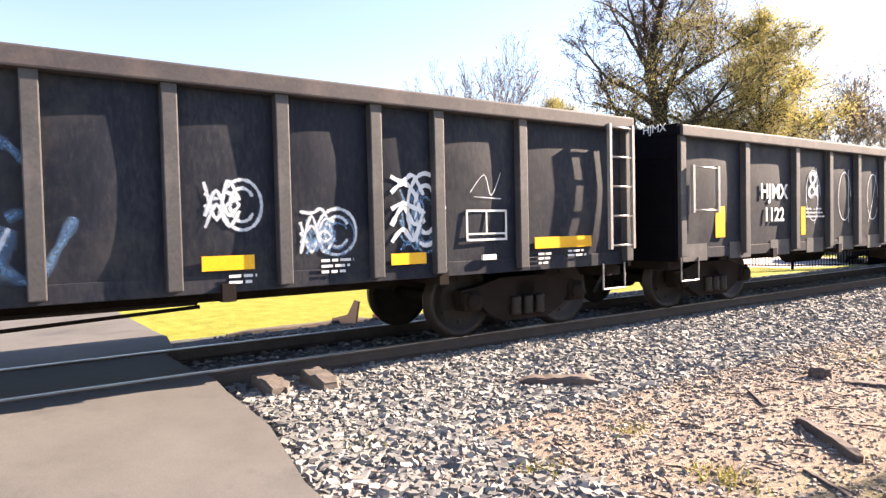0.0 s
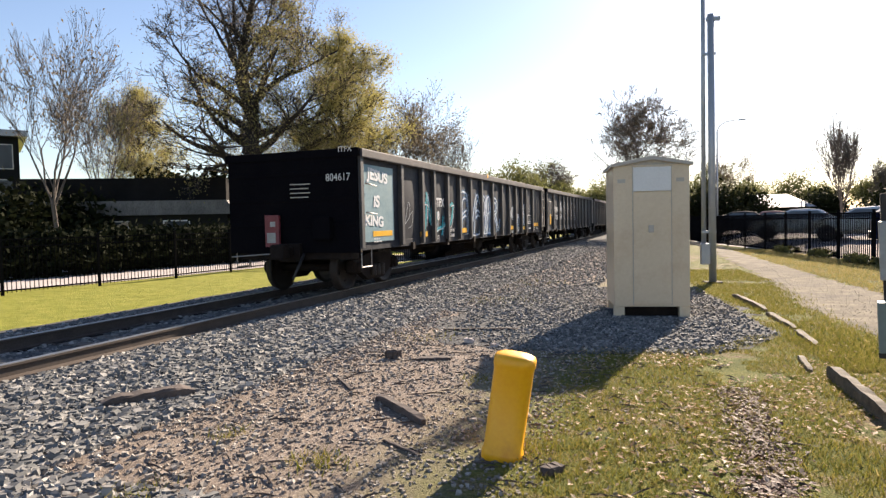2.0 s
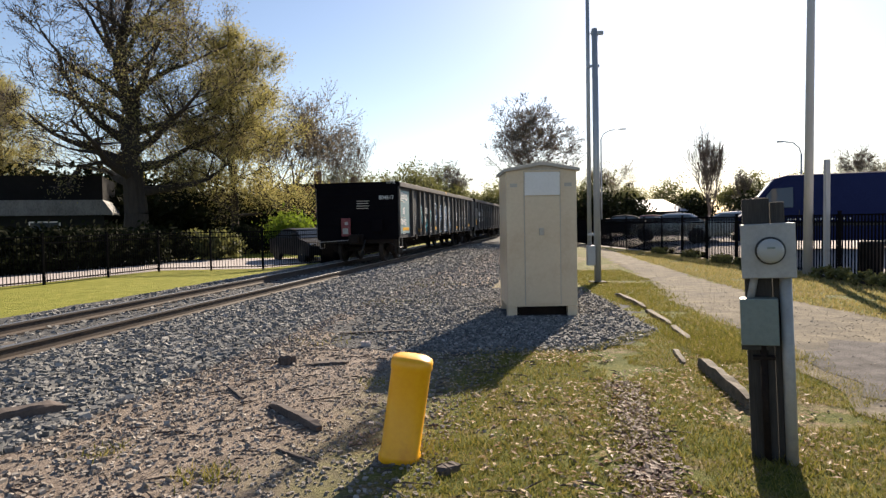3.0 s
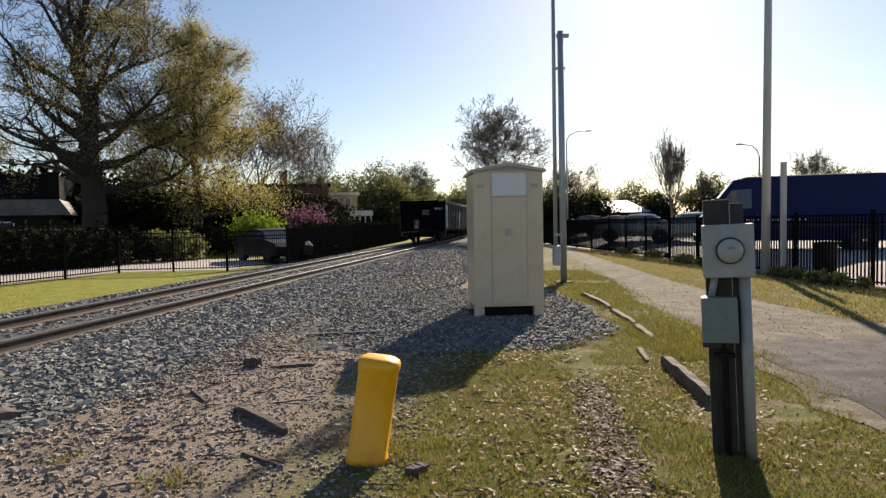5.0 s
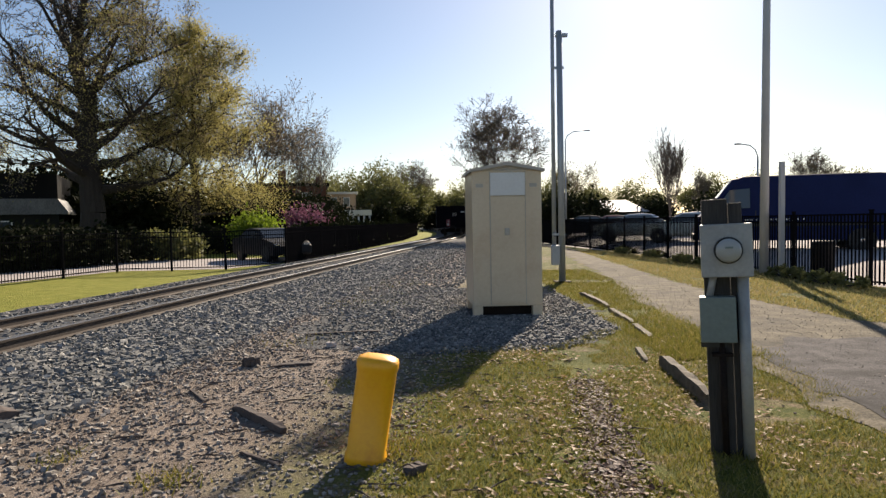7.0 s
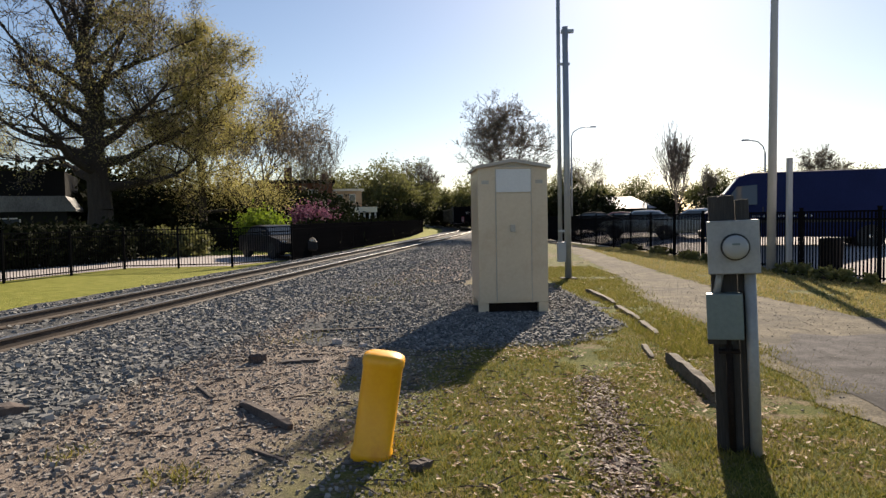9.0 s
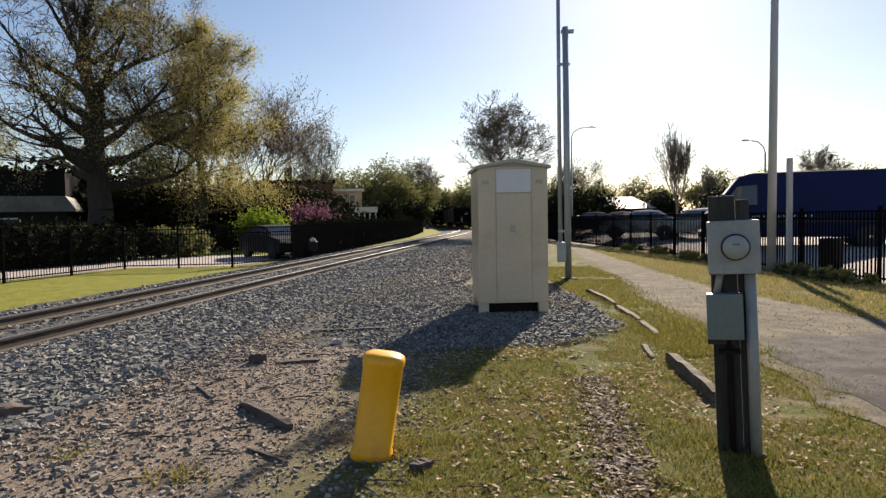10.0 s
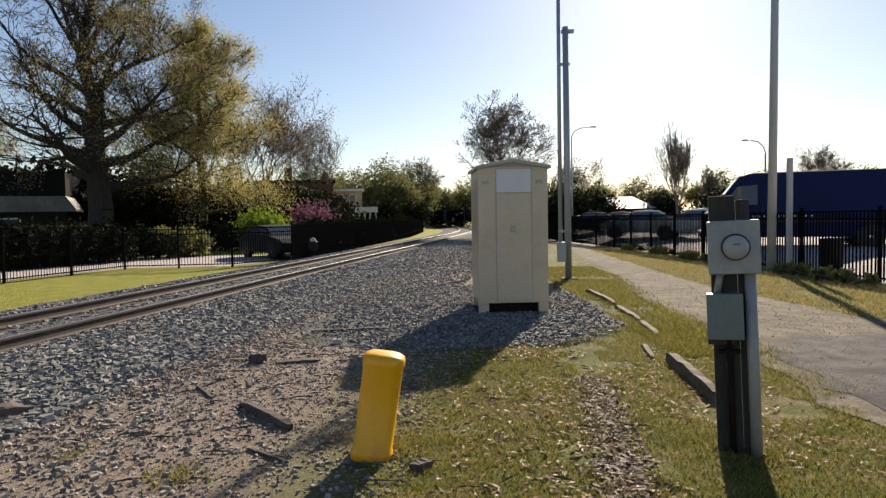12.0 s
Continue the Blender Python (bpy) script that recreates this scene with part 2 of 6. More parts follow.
M["plastic_black"] = surface("plastic_black", [(0.012, 0.012, 0.012), (0.025, 0.025, 0.025)], 4, 40, 0.6)


# ---- mesh helpers ----
def mesh_of(name, bm, material):
    me = bpy.data.meshes.new(name)
    bm.normal_update()
    bm.to_mesh(me)
    bm.free()
    me.materials.append(M[material])
    return me


def part(name, bm, material, parent=None, label="", at=None):
    ob = new(name, mesh_of(name, bm, material))
    if parent is not None:
        ob.parent = parent
    if at is not None:
        ob.matrix_basis = at
    return tagged(ob, label)


def base(name, m, label, category, group="", kind=""):
    e = new(name)
    e.empty_display_size = 0.2
    e.matrix_basis = m
    return tagged(e, label, category, group, kind)


def add_box(bm, x0, y0, z0, x1, y1, z1, bevel=0.0, m=None):
    r = bmesh.ops.create_cube(bm, size=1)
    vs = r["verts"]
    bmesh.ops.transform(bm, verts=vs, matrix=Matrix.Translation(((x0 + x1) / 2, (y0 + y1) / 2, (z0 + z1) / 2)) @ Matrix.Diagonal((x1 - x0, y1 - y0, z1 - z0, 1)))
    if bevel:
        es = list({e for v in vs for e in v.link_edges})
        g = bmesh.ops.bevel(bm, geom=es, offset=bevel, segments=2, affect="EDGES", profile=0.6)
        vs = list({v for f in g["faces"] for v in f.verts} | {v for v in vs if v.is_valid})
    if m is not None:
        bmesh.ops.transform(bm, verts=[v for v in vs if v.is_valid], matrix=m)
    return bm


def box(*a, **k):
    return add_box(bmesh.new(), *a, **k)


def add_tube(bm, p, q, r0, r1=None, n=10, caps=True):
    p, q = Vector(p), Vector(q)
    r1 = r0 if r1 is None else r1
    d = (q - p)
    turn = d.to_track_quat("Z", "Y").to_matrix()
    rings = []
    for at, r in ((p, r0), (q, r1)):
        rings.append([bm.verts.new(at + turn @ Vector((r * math.cos(2 * math.pi * i / n), r * math.sin(2 * math.pi * i / n), 0))) for i in range(n)])
    for i in range(n):
        f = bm.faces.new((rings[0][i], rings[0][(i + 1) % n], rings[1][(i + 1) % n], rings[1][i]))
        f.smooth = n > 6
    if caps:
        bm.faces.new(list(reversed(rings[0])))
        bm.faces.new(rings[1])
    return bm


def tube(*a, **k):
    return add_tube(bmesh.new(), *a, **k)


def add_lathe(bm, profile, n=24, m=None):
    """profile: (radius, z) pairs, turned about z."""
    rings = []
    for r, z in profile:
        rings.append([bm.verts.new((r * math.cos(2 * math.pi * i / n), r * math.sin(2 * math.pi * i / n), z)) for i in range(n)])
    for a, b in zip(rings, rings[1:]):
        for i in range(n):
            f = bm.faces.new((a[i], a[(i + 1) % n], b[(i + 1) % n], b[i]))
            f.smooth = True
    bm.faces.new(list(reversed(rings[0])))
    bm.faces.new(rings[-1])
    if m is not None:
        bmesh.ops.transform(bm, verts=[v for r in rings for v in r], matrix=m)
    return bm


def add_prism(bm, outline, depth, m=None):
    """An outline in x and y, thickened along z."""
    lo = [bm.verts.new((x, y, 0)) for x, y in outline]
    hi = [bm.verts.new((x, y, depth)) for x, y in outline]
    bm.faces.new(list(reversed(lo)))
    bm.faces.new(hi)
    for i in range(len(lo)):
        j = (i + 1) % len(lo)
        bm.faces.new((lo[i], lo[j], hi[j], hi[i]))
    if m is not None:
        bmesh.ops.transform(bm, verts=lo + hi, matrix=m)
    bmesh.ops.recalc_face_normals(bm, faces=bm.faces[:])
    return bm


# ---- the track's line ----
HEAD, TRACK_X, TRACK_Y, RAIL_Z = 8.4, -5.86, 9.5, 0.26
BEND_AT, BEND_RATE, BEND_MAX = 42.0, 0.25, 14.0


def track(s):
    """x, y and heading (degrees to the right of +y) of the track's middle, s metres along it."""
    x = TRACK_X + min(s, BEND_AT) * math.sin(radians(HEAD))
    y = TRACK_Y + min(s, BEND_AT) * math.cos(radians(HEAD))
    h = HEAD
    if s > BEND_AT:
        n = max(1, int((s - BEND_AT) / 1.0))
        step = (s - BEND_AT) / n
        for i in range(n):
            h = HEAD - min(BEND_MAX, BEND_RATE * step * (i + 0.5))
            x, y = x + step * math.sin(radians(h)), y + step * math.cos(radians(h))
    return x, y, h


def beside(s, u, z=0.0):
    """A point u metres to the right of the track's middle."""
    x, y, h = track(s)
    return Vector((x + u * math.cos(radians(h)), y - u * math.sin(radians(h)), z))


# ---- ground ----
def ground_material():
    m, nt, b = shader("ground_soil_and_grass")
    geo = nt.nodes.new("ShaderNodeTexCoord")
    sep = nt.nodes.new("ShaderNodeSeparateXYZ")
    nt.links.new(geo.outputs["Object"], sep.inputs[0])

    def arith(op, a, c):
        n = nt.nodes.new("ShaderNodeMath")
        n.operation = op
        for s, v in zip(n.inputs, (a, c)):
            if isinstance(v, (int, float)):
                s.default_value = v
            else:
                nt.links.new(v, s)
        return n.outputs[0]

    a = radians(HEAD)
    u = arith("SUBTRACT", arith("MULTIPLY", arith("SUBTRACT", sep.outputs[0], TRACK_X), math.cos(a)), arith("MULTIPLY", arith("SUBTRACT", sep.outputs[1], TRACK_Y), math.sin(a)))
    big = noise_tex(nt, 0.55, 6, 0.65)
    mid = noise_tex(nt, 2.6, 6, 0.7)
    fine = noise_tex(nt, 38, 4, 0.7)
    speck = noise_tex(nt, 110, 2, 0.6)
    grain = arith("ADD", arith("MULTIPLY", mid, 0.45), arith("MULTIPLY", fine, 0.55))
    green = ramp(nt, grain, [(0.34, (0.03, 0.042, 0.007)), (0.46, (0.075, 0.09, 0.015)), (0.56, (0.14, 0.14, 0.03)), (0.66, (0.26, 0.22, 0.08))])
    litter = ramp(nt, fine, [(0.35, (0.07, 0.045, 0.03)), (0.5, (0.2, 0.14, 0.095)), (0.66, (0.36, 0.27, 0.19))])
    soil = ramp(nt, grain, [(0.36, (0.1, 0.08, 0.064)), (0.48, (0.2, 0.162, 0.132)), (0.62, (0.34, 0.285, 0.238))])
    near = mixed(nt, green, litter, ramp(nt, arith("ADD", arith("MULTIPLY", big, 0.5), arith("MULTIPLY", mid, 0.5)), [(0.5, (0, 0, 0)), (0.6, (1, 1, 1))]))
    edge = arith("ADD", u, arith("MULTIPLY", arith("SUBTRACT", mid, 0.5), 2.4))
    right = mixed(nt, soil, near, ramp(nt, arith("MULTIPLY", edge, 0.1), [(0.50, (0, 0, 0)), (0.62, (1, 1, 1))]))
    lawn = ramp(nt, grain, [(0.34, (0.1, 0.12, 0.012)), (0.48, (0.2, 0.21, 0.03)), (0.62, (0.32, 0.3, 0.07))])
    col = mixed(nt, lawn, right, ramp(nt, arith("ADD", u, 3.0), [(0.0, (0, 0, 0)), (0.02, (1, 1, 1))]))
    nt.links.new(col, b.inputs["Base Color"])
    b.inputs["Roughness"].default_value = 0.95
    b.inputs["Specular IOR Level"].default_value = 0.15
    bump(nt, b, arith("ADD", grain, arith("MULTIPLY", speck, 0.4)), 0.9, 0.03)
    return m


M["ground"] = ground_material()


def rough_patch(name, outline, z, material, label, category, wobble=0.12, step=0.35, seed=1):
    """A flat patch on the ground with a frayed edge."""
    rnd = random.Random(seed)
    pts = []
    for (x0, y0), (x1, y1) in zip(outline, outline[1:] + outline[:1]):
        n = max(1, int(math.hypot(x1 - x0, y1 - y0) / step))
        pts += [(x0 + (x1 - x0) * i / n + rnd.uniform(-wobble, wobble), y0 + (y1 - y0) * i / n + rnd.uniform(-wobble, wobble)) for i in range(n)]
    bm = bmesh.new()
    f = bm.faces.new([bm.verts.new((x, y, z)) for x, y in pts])
    bmesh.ops.triangulate(bm, faces=[f])
    bmesh.ops.recalc_face_normals(bm, faces=bm.faces[:])
    if bm.faces[0].normal.z < 0:
        bmesh.ops.reverse_faces(bm, faces=bm.faces[:])
    return tagged(part(name, bm, material), label, category, kind="structure")


RIGHT_FENCE = [(10.6, 6.5), (9.5, 13.8), (9.0, 22), (8.3, 31), (7.3, 41), (6.4, 60)]
LOT_RISE = [(0.12, -0.01), (0.5, 0.05), (1.2, 0.21), (2.0, 0.36), (3.2, 0.42), (20, 0.42), (60, 0.42)]
LOT_Z = 0.422


def build_ground():
    bm = bmesh.new()
    bmesh.ops.create_grid(bm, x_segments=8, y_segments=8, size=2500)
    tagged(part("ground", bm, "ground"), "patchy spring grass and bare pinkish soil with leaf litter", "ground", kind="structure")
    # ballast bed
    bm = bmesh.new()
    prof = [(-3.3, -0.03), (-2.5, 0.05), (-1.6, 0.1), (-0.55, 0.085), (0.55, 0.085), (1.6, 0.105), (2.2, 0.06), (2.9, 0.015), (3.6, -0.03)]
    rows = []
    s = -60.0
    while s < 190:
        row = []
        for u, z in prof:
            p = beside(s, u + (noise.noise((s * 0.8, u, 0)) * 0.25 if abs(u) > 2.6 else 0), 0)
            row.append(bm.verts.new((p.x, p.y, z + 0.015 * noise.noise((p.x * 2, p.y * 2, 3)))))
        rows.append(row)
        s += 0.5 if -12 < s < 30 else 2.0
    for a, c in zip(rows, rows[1:]):
        for i in range(len(prof) - 1):
            f = bm.faces.new((a[i], a[i + 1], c[i + 1], c[i]))
            f.smooth = True
    tagged(part("gap_shaded_bed", bm, "gap_shaded_bed"), "grey crushed stone ballast bed under the track, darkened for the shade between stones", "ballast", kind="structure")
    rough_patch("gravel_pad", [(-1.6, 8.0), (0.2, 7.6), (1.6, 7.9), (2.5, 8.9), (2.75, 11), (2.7, 13.2), (1.4, 15), (-0.6, 15), (-1.8, 12), (-2.4, 9.5)], 0.006, "gap_shaded_bed", "bluish grey gravel pad round the cabinet", "gravel", 0.2, seed=3)
    rough_patch("gravel_drive", [(3.3, 4.4), (3.15, 5.6), (3.5, 7.0), (3.75, 8.8), (3.7, 11.5), (4.1, 14), (4.6, 17), (5.2, 23), (6.2, 33), (6.6, 45), (7.4, 45), (7.1, 33), (6.2, 21), (5.8, 14), (6.2, 9.5), (7.8, 7.3), (14, 4.5), (14, 0.5), (6, 1.5), (4.0, 3.2)], 0.008, "drive_gravel", "worn gravel and broken asphalt service drive", "drive", 0.16, 0.35, seed=4)
    rough_patch("asphalt_apron", [(3.4, 4.7), (3.6, 6.9), (4.4, 8.2), (6.4, 7.8), (14, 3.8), (14, 0.8), (6, 1.8)], 0.013, "asphalt_old", "cracked dark asphalt apron at the drive's end", "asphalt", 0.13, 0.3, seed=5)
    # dry grass verge and car parks
    bm = bmesh.new()
    rows = []
    for (x0, y0), (x1, y1) in zip(RIGHT_FENCE, RIGHT_FENCE[1:]):
        for k in range(8):
            x, y = x0 + (x1 - x0) * k / 8, y0 + (y1 - y0) * k / 8
            rows.append([bm.verts.new((x + d, y, z)) for d, z in LOT_RISE])
    for lower, upper in zip(rows, rows[1:]):
        for i in range(len(LOT_RISE) - 1):
            f = bm.faces.new((lower[i], lower[i + 1], upper[i + 1], upper[i]))
            f.smooth = True
    tagged(part("parking_lot", bm, "concrete"), "pale concrete car park rising behind the black fence", "car park", kind="structure")
    rough_patch("parking_lot", [(-13.2, 18.0), (-11.7, 23.1), (-7.9, 23.3), (-6.5, 26.5), (-6.6, 30.5), (-14, 31), (-24, 27), (-40, 22), (-40, 8), (-17, 9.5)], 0.01, "concrete", "pale concrete car park behind the black fence", "car park", 0.02, 3, seed=7)
    # the road over the crossing
    road = tagged(part("road", road_mesh(), "asphalt"), "smooth grey asphalt road over the level crossing", "road", kind="structure")
    return road


def road_mesh():
    bm = bmesh.new()
    rnd = random.Random(5)
    us = [-30, -16, -8, -3.2, -2.2, -1.0, -0.55, 0.55, 0.95, 1.6, 2.6, 3.6, 5.0, 7.0, 9.5, 16]

    def height(u):
        if abs(u) < 1.7:
            return 0.235
        return 0.235 - min(1, (abs(u) - 1.7) / 3.2) * 0.223
    rows = []
    for u in us:
        h = height(u)
        s_edge = -7.1 if u > -1.5 else -6.9
        row = []
        for k in range(9):
            s = s_edge - k * 1.05
            if k == 0:
                s += rnd.uniform(-0.08, 0.08)
            p = beside(s, u, h)
            row.append(bm.verts.new(p))
        row.insert(0, bm.verts.new(row[0].co + Vector((0.02, 0.12, -0.3))))
        rows.append(row)
    for a, c in zip(rows, rows[1:]):
        for i in range(len(a) - 1):
            bm.faces.new((a[i], a[i + 1], c[i + 1], c[i]))
    bmesh.ops.recalc_face_normals(bm, faces=bm.faces[:])
    return bm


def build_rails():
    # rail: foot, web and head swept along the track
    for side in (-1, 1):
        rail = base("rail", pose(0, 0, 0), "worn steel running rail with a polished head", "rail", "rails of the track", "structure")
        for name, prof, mat in (("rail_web", [(-0.07, -0.17), (0.07, -0.17), (0.07, -0.155), (0.012, -0.135), (0.012, -0.045), (0.034, -0.035), (0.034, -0.012), (-0.034, -0.012), (-0.034, -0.035), (-0.012, -0.045), (-0.012, -0.135), (-0.07, -0.155)], "rail_side"),
                                ("rail_head", [(-0.034, -0.012), (0.034, -0.012), (0.034, -0.004), (0.026, 0.0), (-0.026, 0.0), (-0.034, -0.004)], "rail_head")):
            bm = bmesh.new()
            ss = [-60, -20, 0, 20, 42] + [42 + 4 * i for i in range(1, 36)]
            rings = []
            for s in ss:
                rings.append([bm.verts.new(beside(s, side * 0.755 + du, RAIL_Z + dz)) for du, dz in prof])
            for a, c in zip(rings, rings[1:]):
                for i in range(len(prof)):
                    j = (i + 1) % len(prof)
                    bm.faces.new((a[i], a[j], c[j], c[i]))
            bmesh.ops.recalc_face_normals(bm, faces=bm.faces[:])
            part(name, bm, mat, rail)


def build_ties():
    me = mesh_of("tie", box(-1.32, -0.115, -0.17, 1.32, 0.115, 0.0, bevel=0.008), "tie_wood")
    plate = mesh_of("tie_plate", box(-0.18, -0.095, 0.0, 0.18, 0.095, 0.016), "rust_dark")
    rnd = random.Random(9)
    ties = base("track_ties", pose(0, 0, 0), "weathered grey wooden railway ties half buried in ballast", "railway ties", "", "structure")
    s = -5.6
    k = 0
    while s < 95:
        x, y, h = track(s)
        o = new("tie", me)
        o.parent = ties
        o.matrix_basis = pose(x + rnd.uniform(-0.06, 0.06), y, RAIL_Z - 0.172 + rnd.uniform(-0.006, 0.006), 0, 0, -h + rnd.uniform(-1.2, 1.2))
        if s < 30:
            for side in (-1, 1):
                q = new("tie_plate", plate)
                q.parent = ties
                p = beside(s, side * 0.755, RAIL_Z - 0.176)
                q.matrix_basis = pose(p.x, p.y, p.z, 0, 0, -h)
        s += 0.53
        k += 1


# ---- freight cars ----
CAR_TOP, CAR_SILL, HALF = 2.78, 0.84, 1.48


RIBS = {"tail": [0.07, 1.96, 3.16, 3.93, 4.92, 5.89, 6.88, 7.98, 9.2, 10.37, 11.35, 12.32, 13.29, 14.05, 15.24, 17.11],
        "other": [0.07, 1.74, 3.3] + [4.5 + 1.13 * k for k in range(7)] + [12.7, 14.3, 16.03]}


def swell(ribs, length, y, z):
    """How far the side sheet bellies out between two ribs; y counts from the car's middle."""
    y += length / 2
    q = min(1.0, max(0.0, (z - CAR_SILL - 0.1) / (CAR_TOP - CAR_SILL - 0.14)))
    for a, c in zip(ribs, ribs[1:]):
        if a <= y <= c:
            p = (y - a) / (c - a)
            return 0.032 * math.sin(math.pi * p) * math.sin(math.pi * q) ** 0.7 + 0.012 * noise.noise((y * 1.3 + length, q * 3, 7.3)) * math.sin(math.pi * p)
    return 0.0


def stroke(bm, pts, width, x, wob=0.0, rnd=None, lie=None):
    """A painted stroke on the side sheet, fading to both edges; pts are (along, height) from the car's middle; lie gives the sheet's belly."""
    uv = bm.loops.layers.uv.verify()
    rows = []
    n = len(pts)
    for i, (y, z) in enumerate(pts):
        a, c = pts[max(0, i - 1)], pts[min(n - 1, i + 1)]
        d = Vector((c[0] - a[0], c[1] - a[1]))
        d = d.normalized() if d.length else Vector((1, 0))
        w = width * (1 + (rnd.uniform(-wob, wob) if rnd else 0)) / 2
        row = []
        for k in (1, 0, -1):
            yy, zz = y - d.y * w * k, z + d.x * w * k
            row.append(bm.verts.new((x + (lie(yy, zz) if lie else 0.0), yy, zz)))
        rows.append(row)
    for i in range(n - 1):
        for k in (0, 1):
            f = bm.faces.new((rows[i][k], rows[i + 1][k], rows[i + 1][k + 1], rows[i][k + 1]))
            for loop, u in zip(f.loops, (k / 2, k / 2, k / 2 + 0.5, k / 2 + 0.5)):
                loop[uv].uv = (u, 0.5)


def arc(cy, cz, ry, rz, a0, a1, n=14):
    return [(cy + ry * math.cos(radians(a0 + (a1 - a0) * i / n)), cz + rz * math.sin(radians(a0 + (a1 - a0) * i / n))) for i in range(n + 1)]


def curl(pts, n=6):
    """A smooth line through the points."""
    out = []
    for i in range(len(pts) - 1):
        p0, p1, p2, p3 = pts[max(0, i - 1)], pts[i], pts[i + 1], pts[min(len(pts) - 1, i + 2)]
        for k in range(n):
            t = k / n
            out.append(tuple(0.5 * ((2 * p1[j]) + (-p0[j] + p2[j]) * t + (2 * p0[j] - 5 * p1[j] + 4 * p2[j] - p3[j]) * t * t + (-p0[j] + 3 * p1[j] - 3 * p2[j] + p3[j]) * t ** 3) for j in (0, 1)))
    return out + [pts[-1]]


def lettering(name, words, size, material, parent, at, label="", stretch=1.0, shear=0.0, bold=0.0):
    cu = bpy.data.curves.new(name, "FONT")
    cu.body, cu.size, cu.align_x, cu.extrude, cu.shear, cu.offset = words, size, "CENTER", 0.0015, shear, bold
    tmp = bpy.data.objects.new(name, cu)
    scene.collection.objects.link(tmp)
    bpy.context.view_layer.update()
    me = bpy.data.meshes.new_from_object(tmp.evaluated_get(bpy.context.evaluated_depsgraph_get()))
    bpy.data.objects.remove(tmp)
    me.materials.append(M[material])
    ob = new(name, me)
    ob.parent = parent
    ob.matrix_basis = at @ Matrix.Diagonal((stretch, 1, 1, 1))
    return tagged(ob, label)


def on_side(y, z, x=HALF - 0.006):
    """The pose of writing on the side that faces the road: it reads along +y."""
    return Matrix.Translation((x, y, z)) @ Matrix(((0, 0, 1, 0), (1, 0, 0, 0), (0, 1, 0, 0), (0, 0, 0, 1)))


WHEELSETS = []


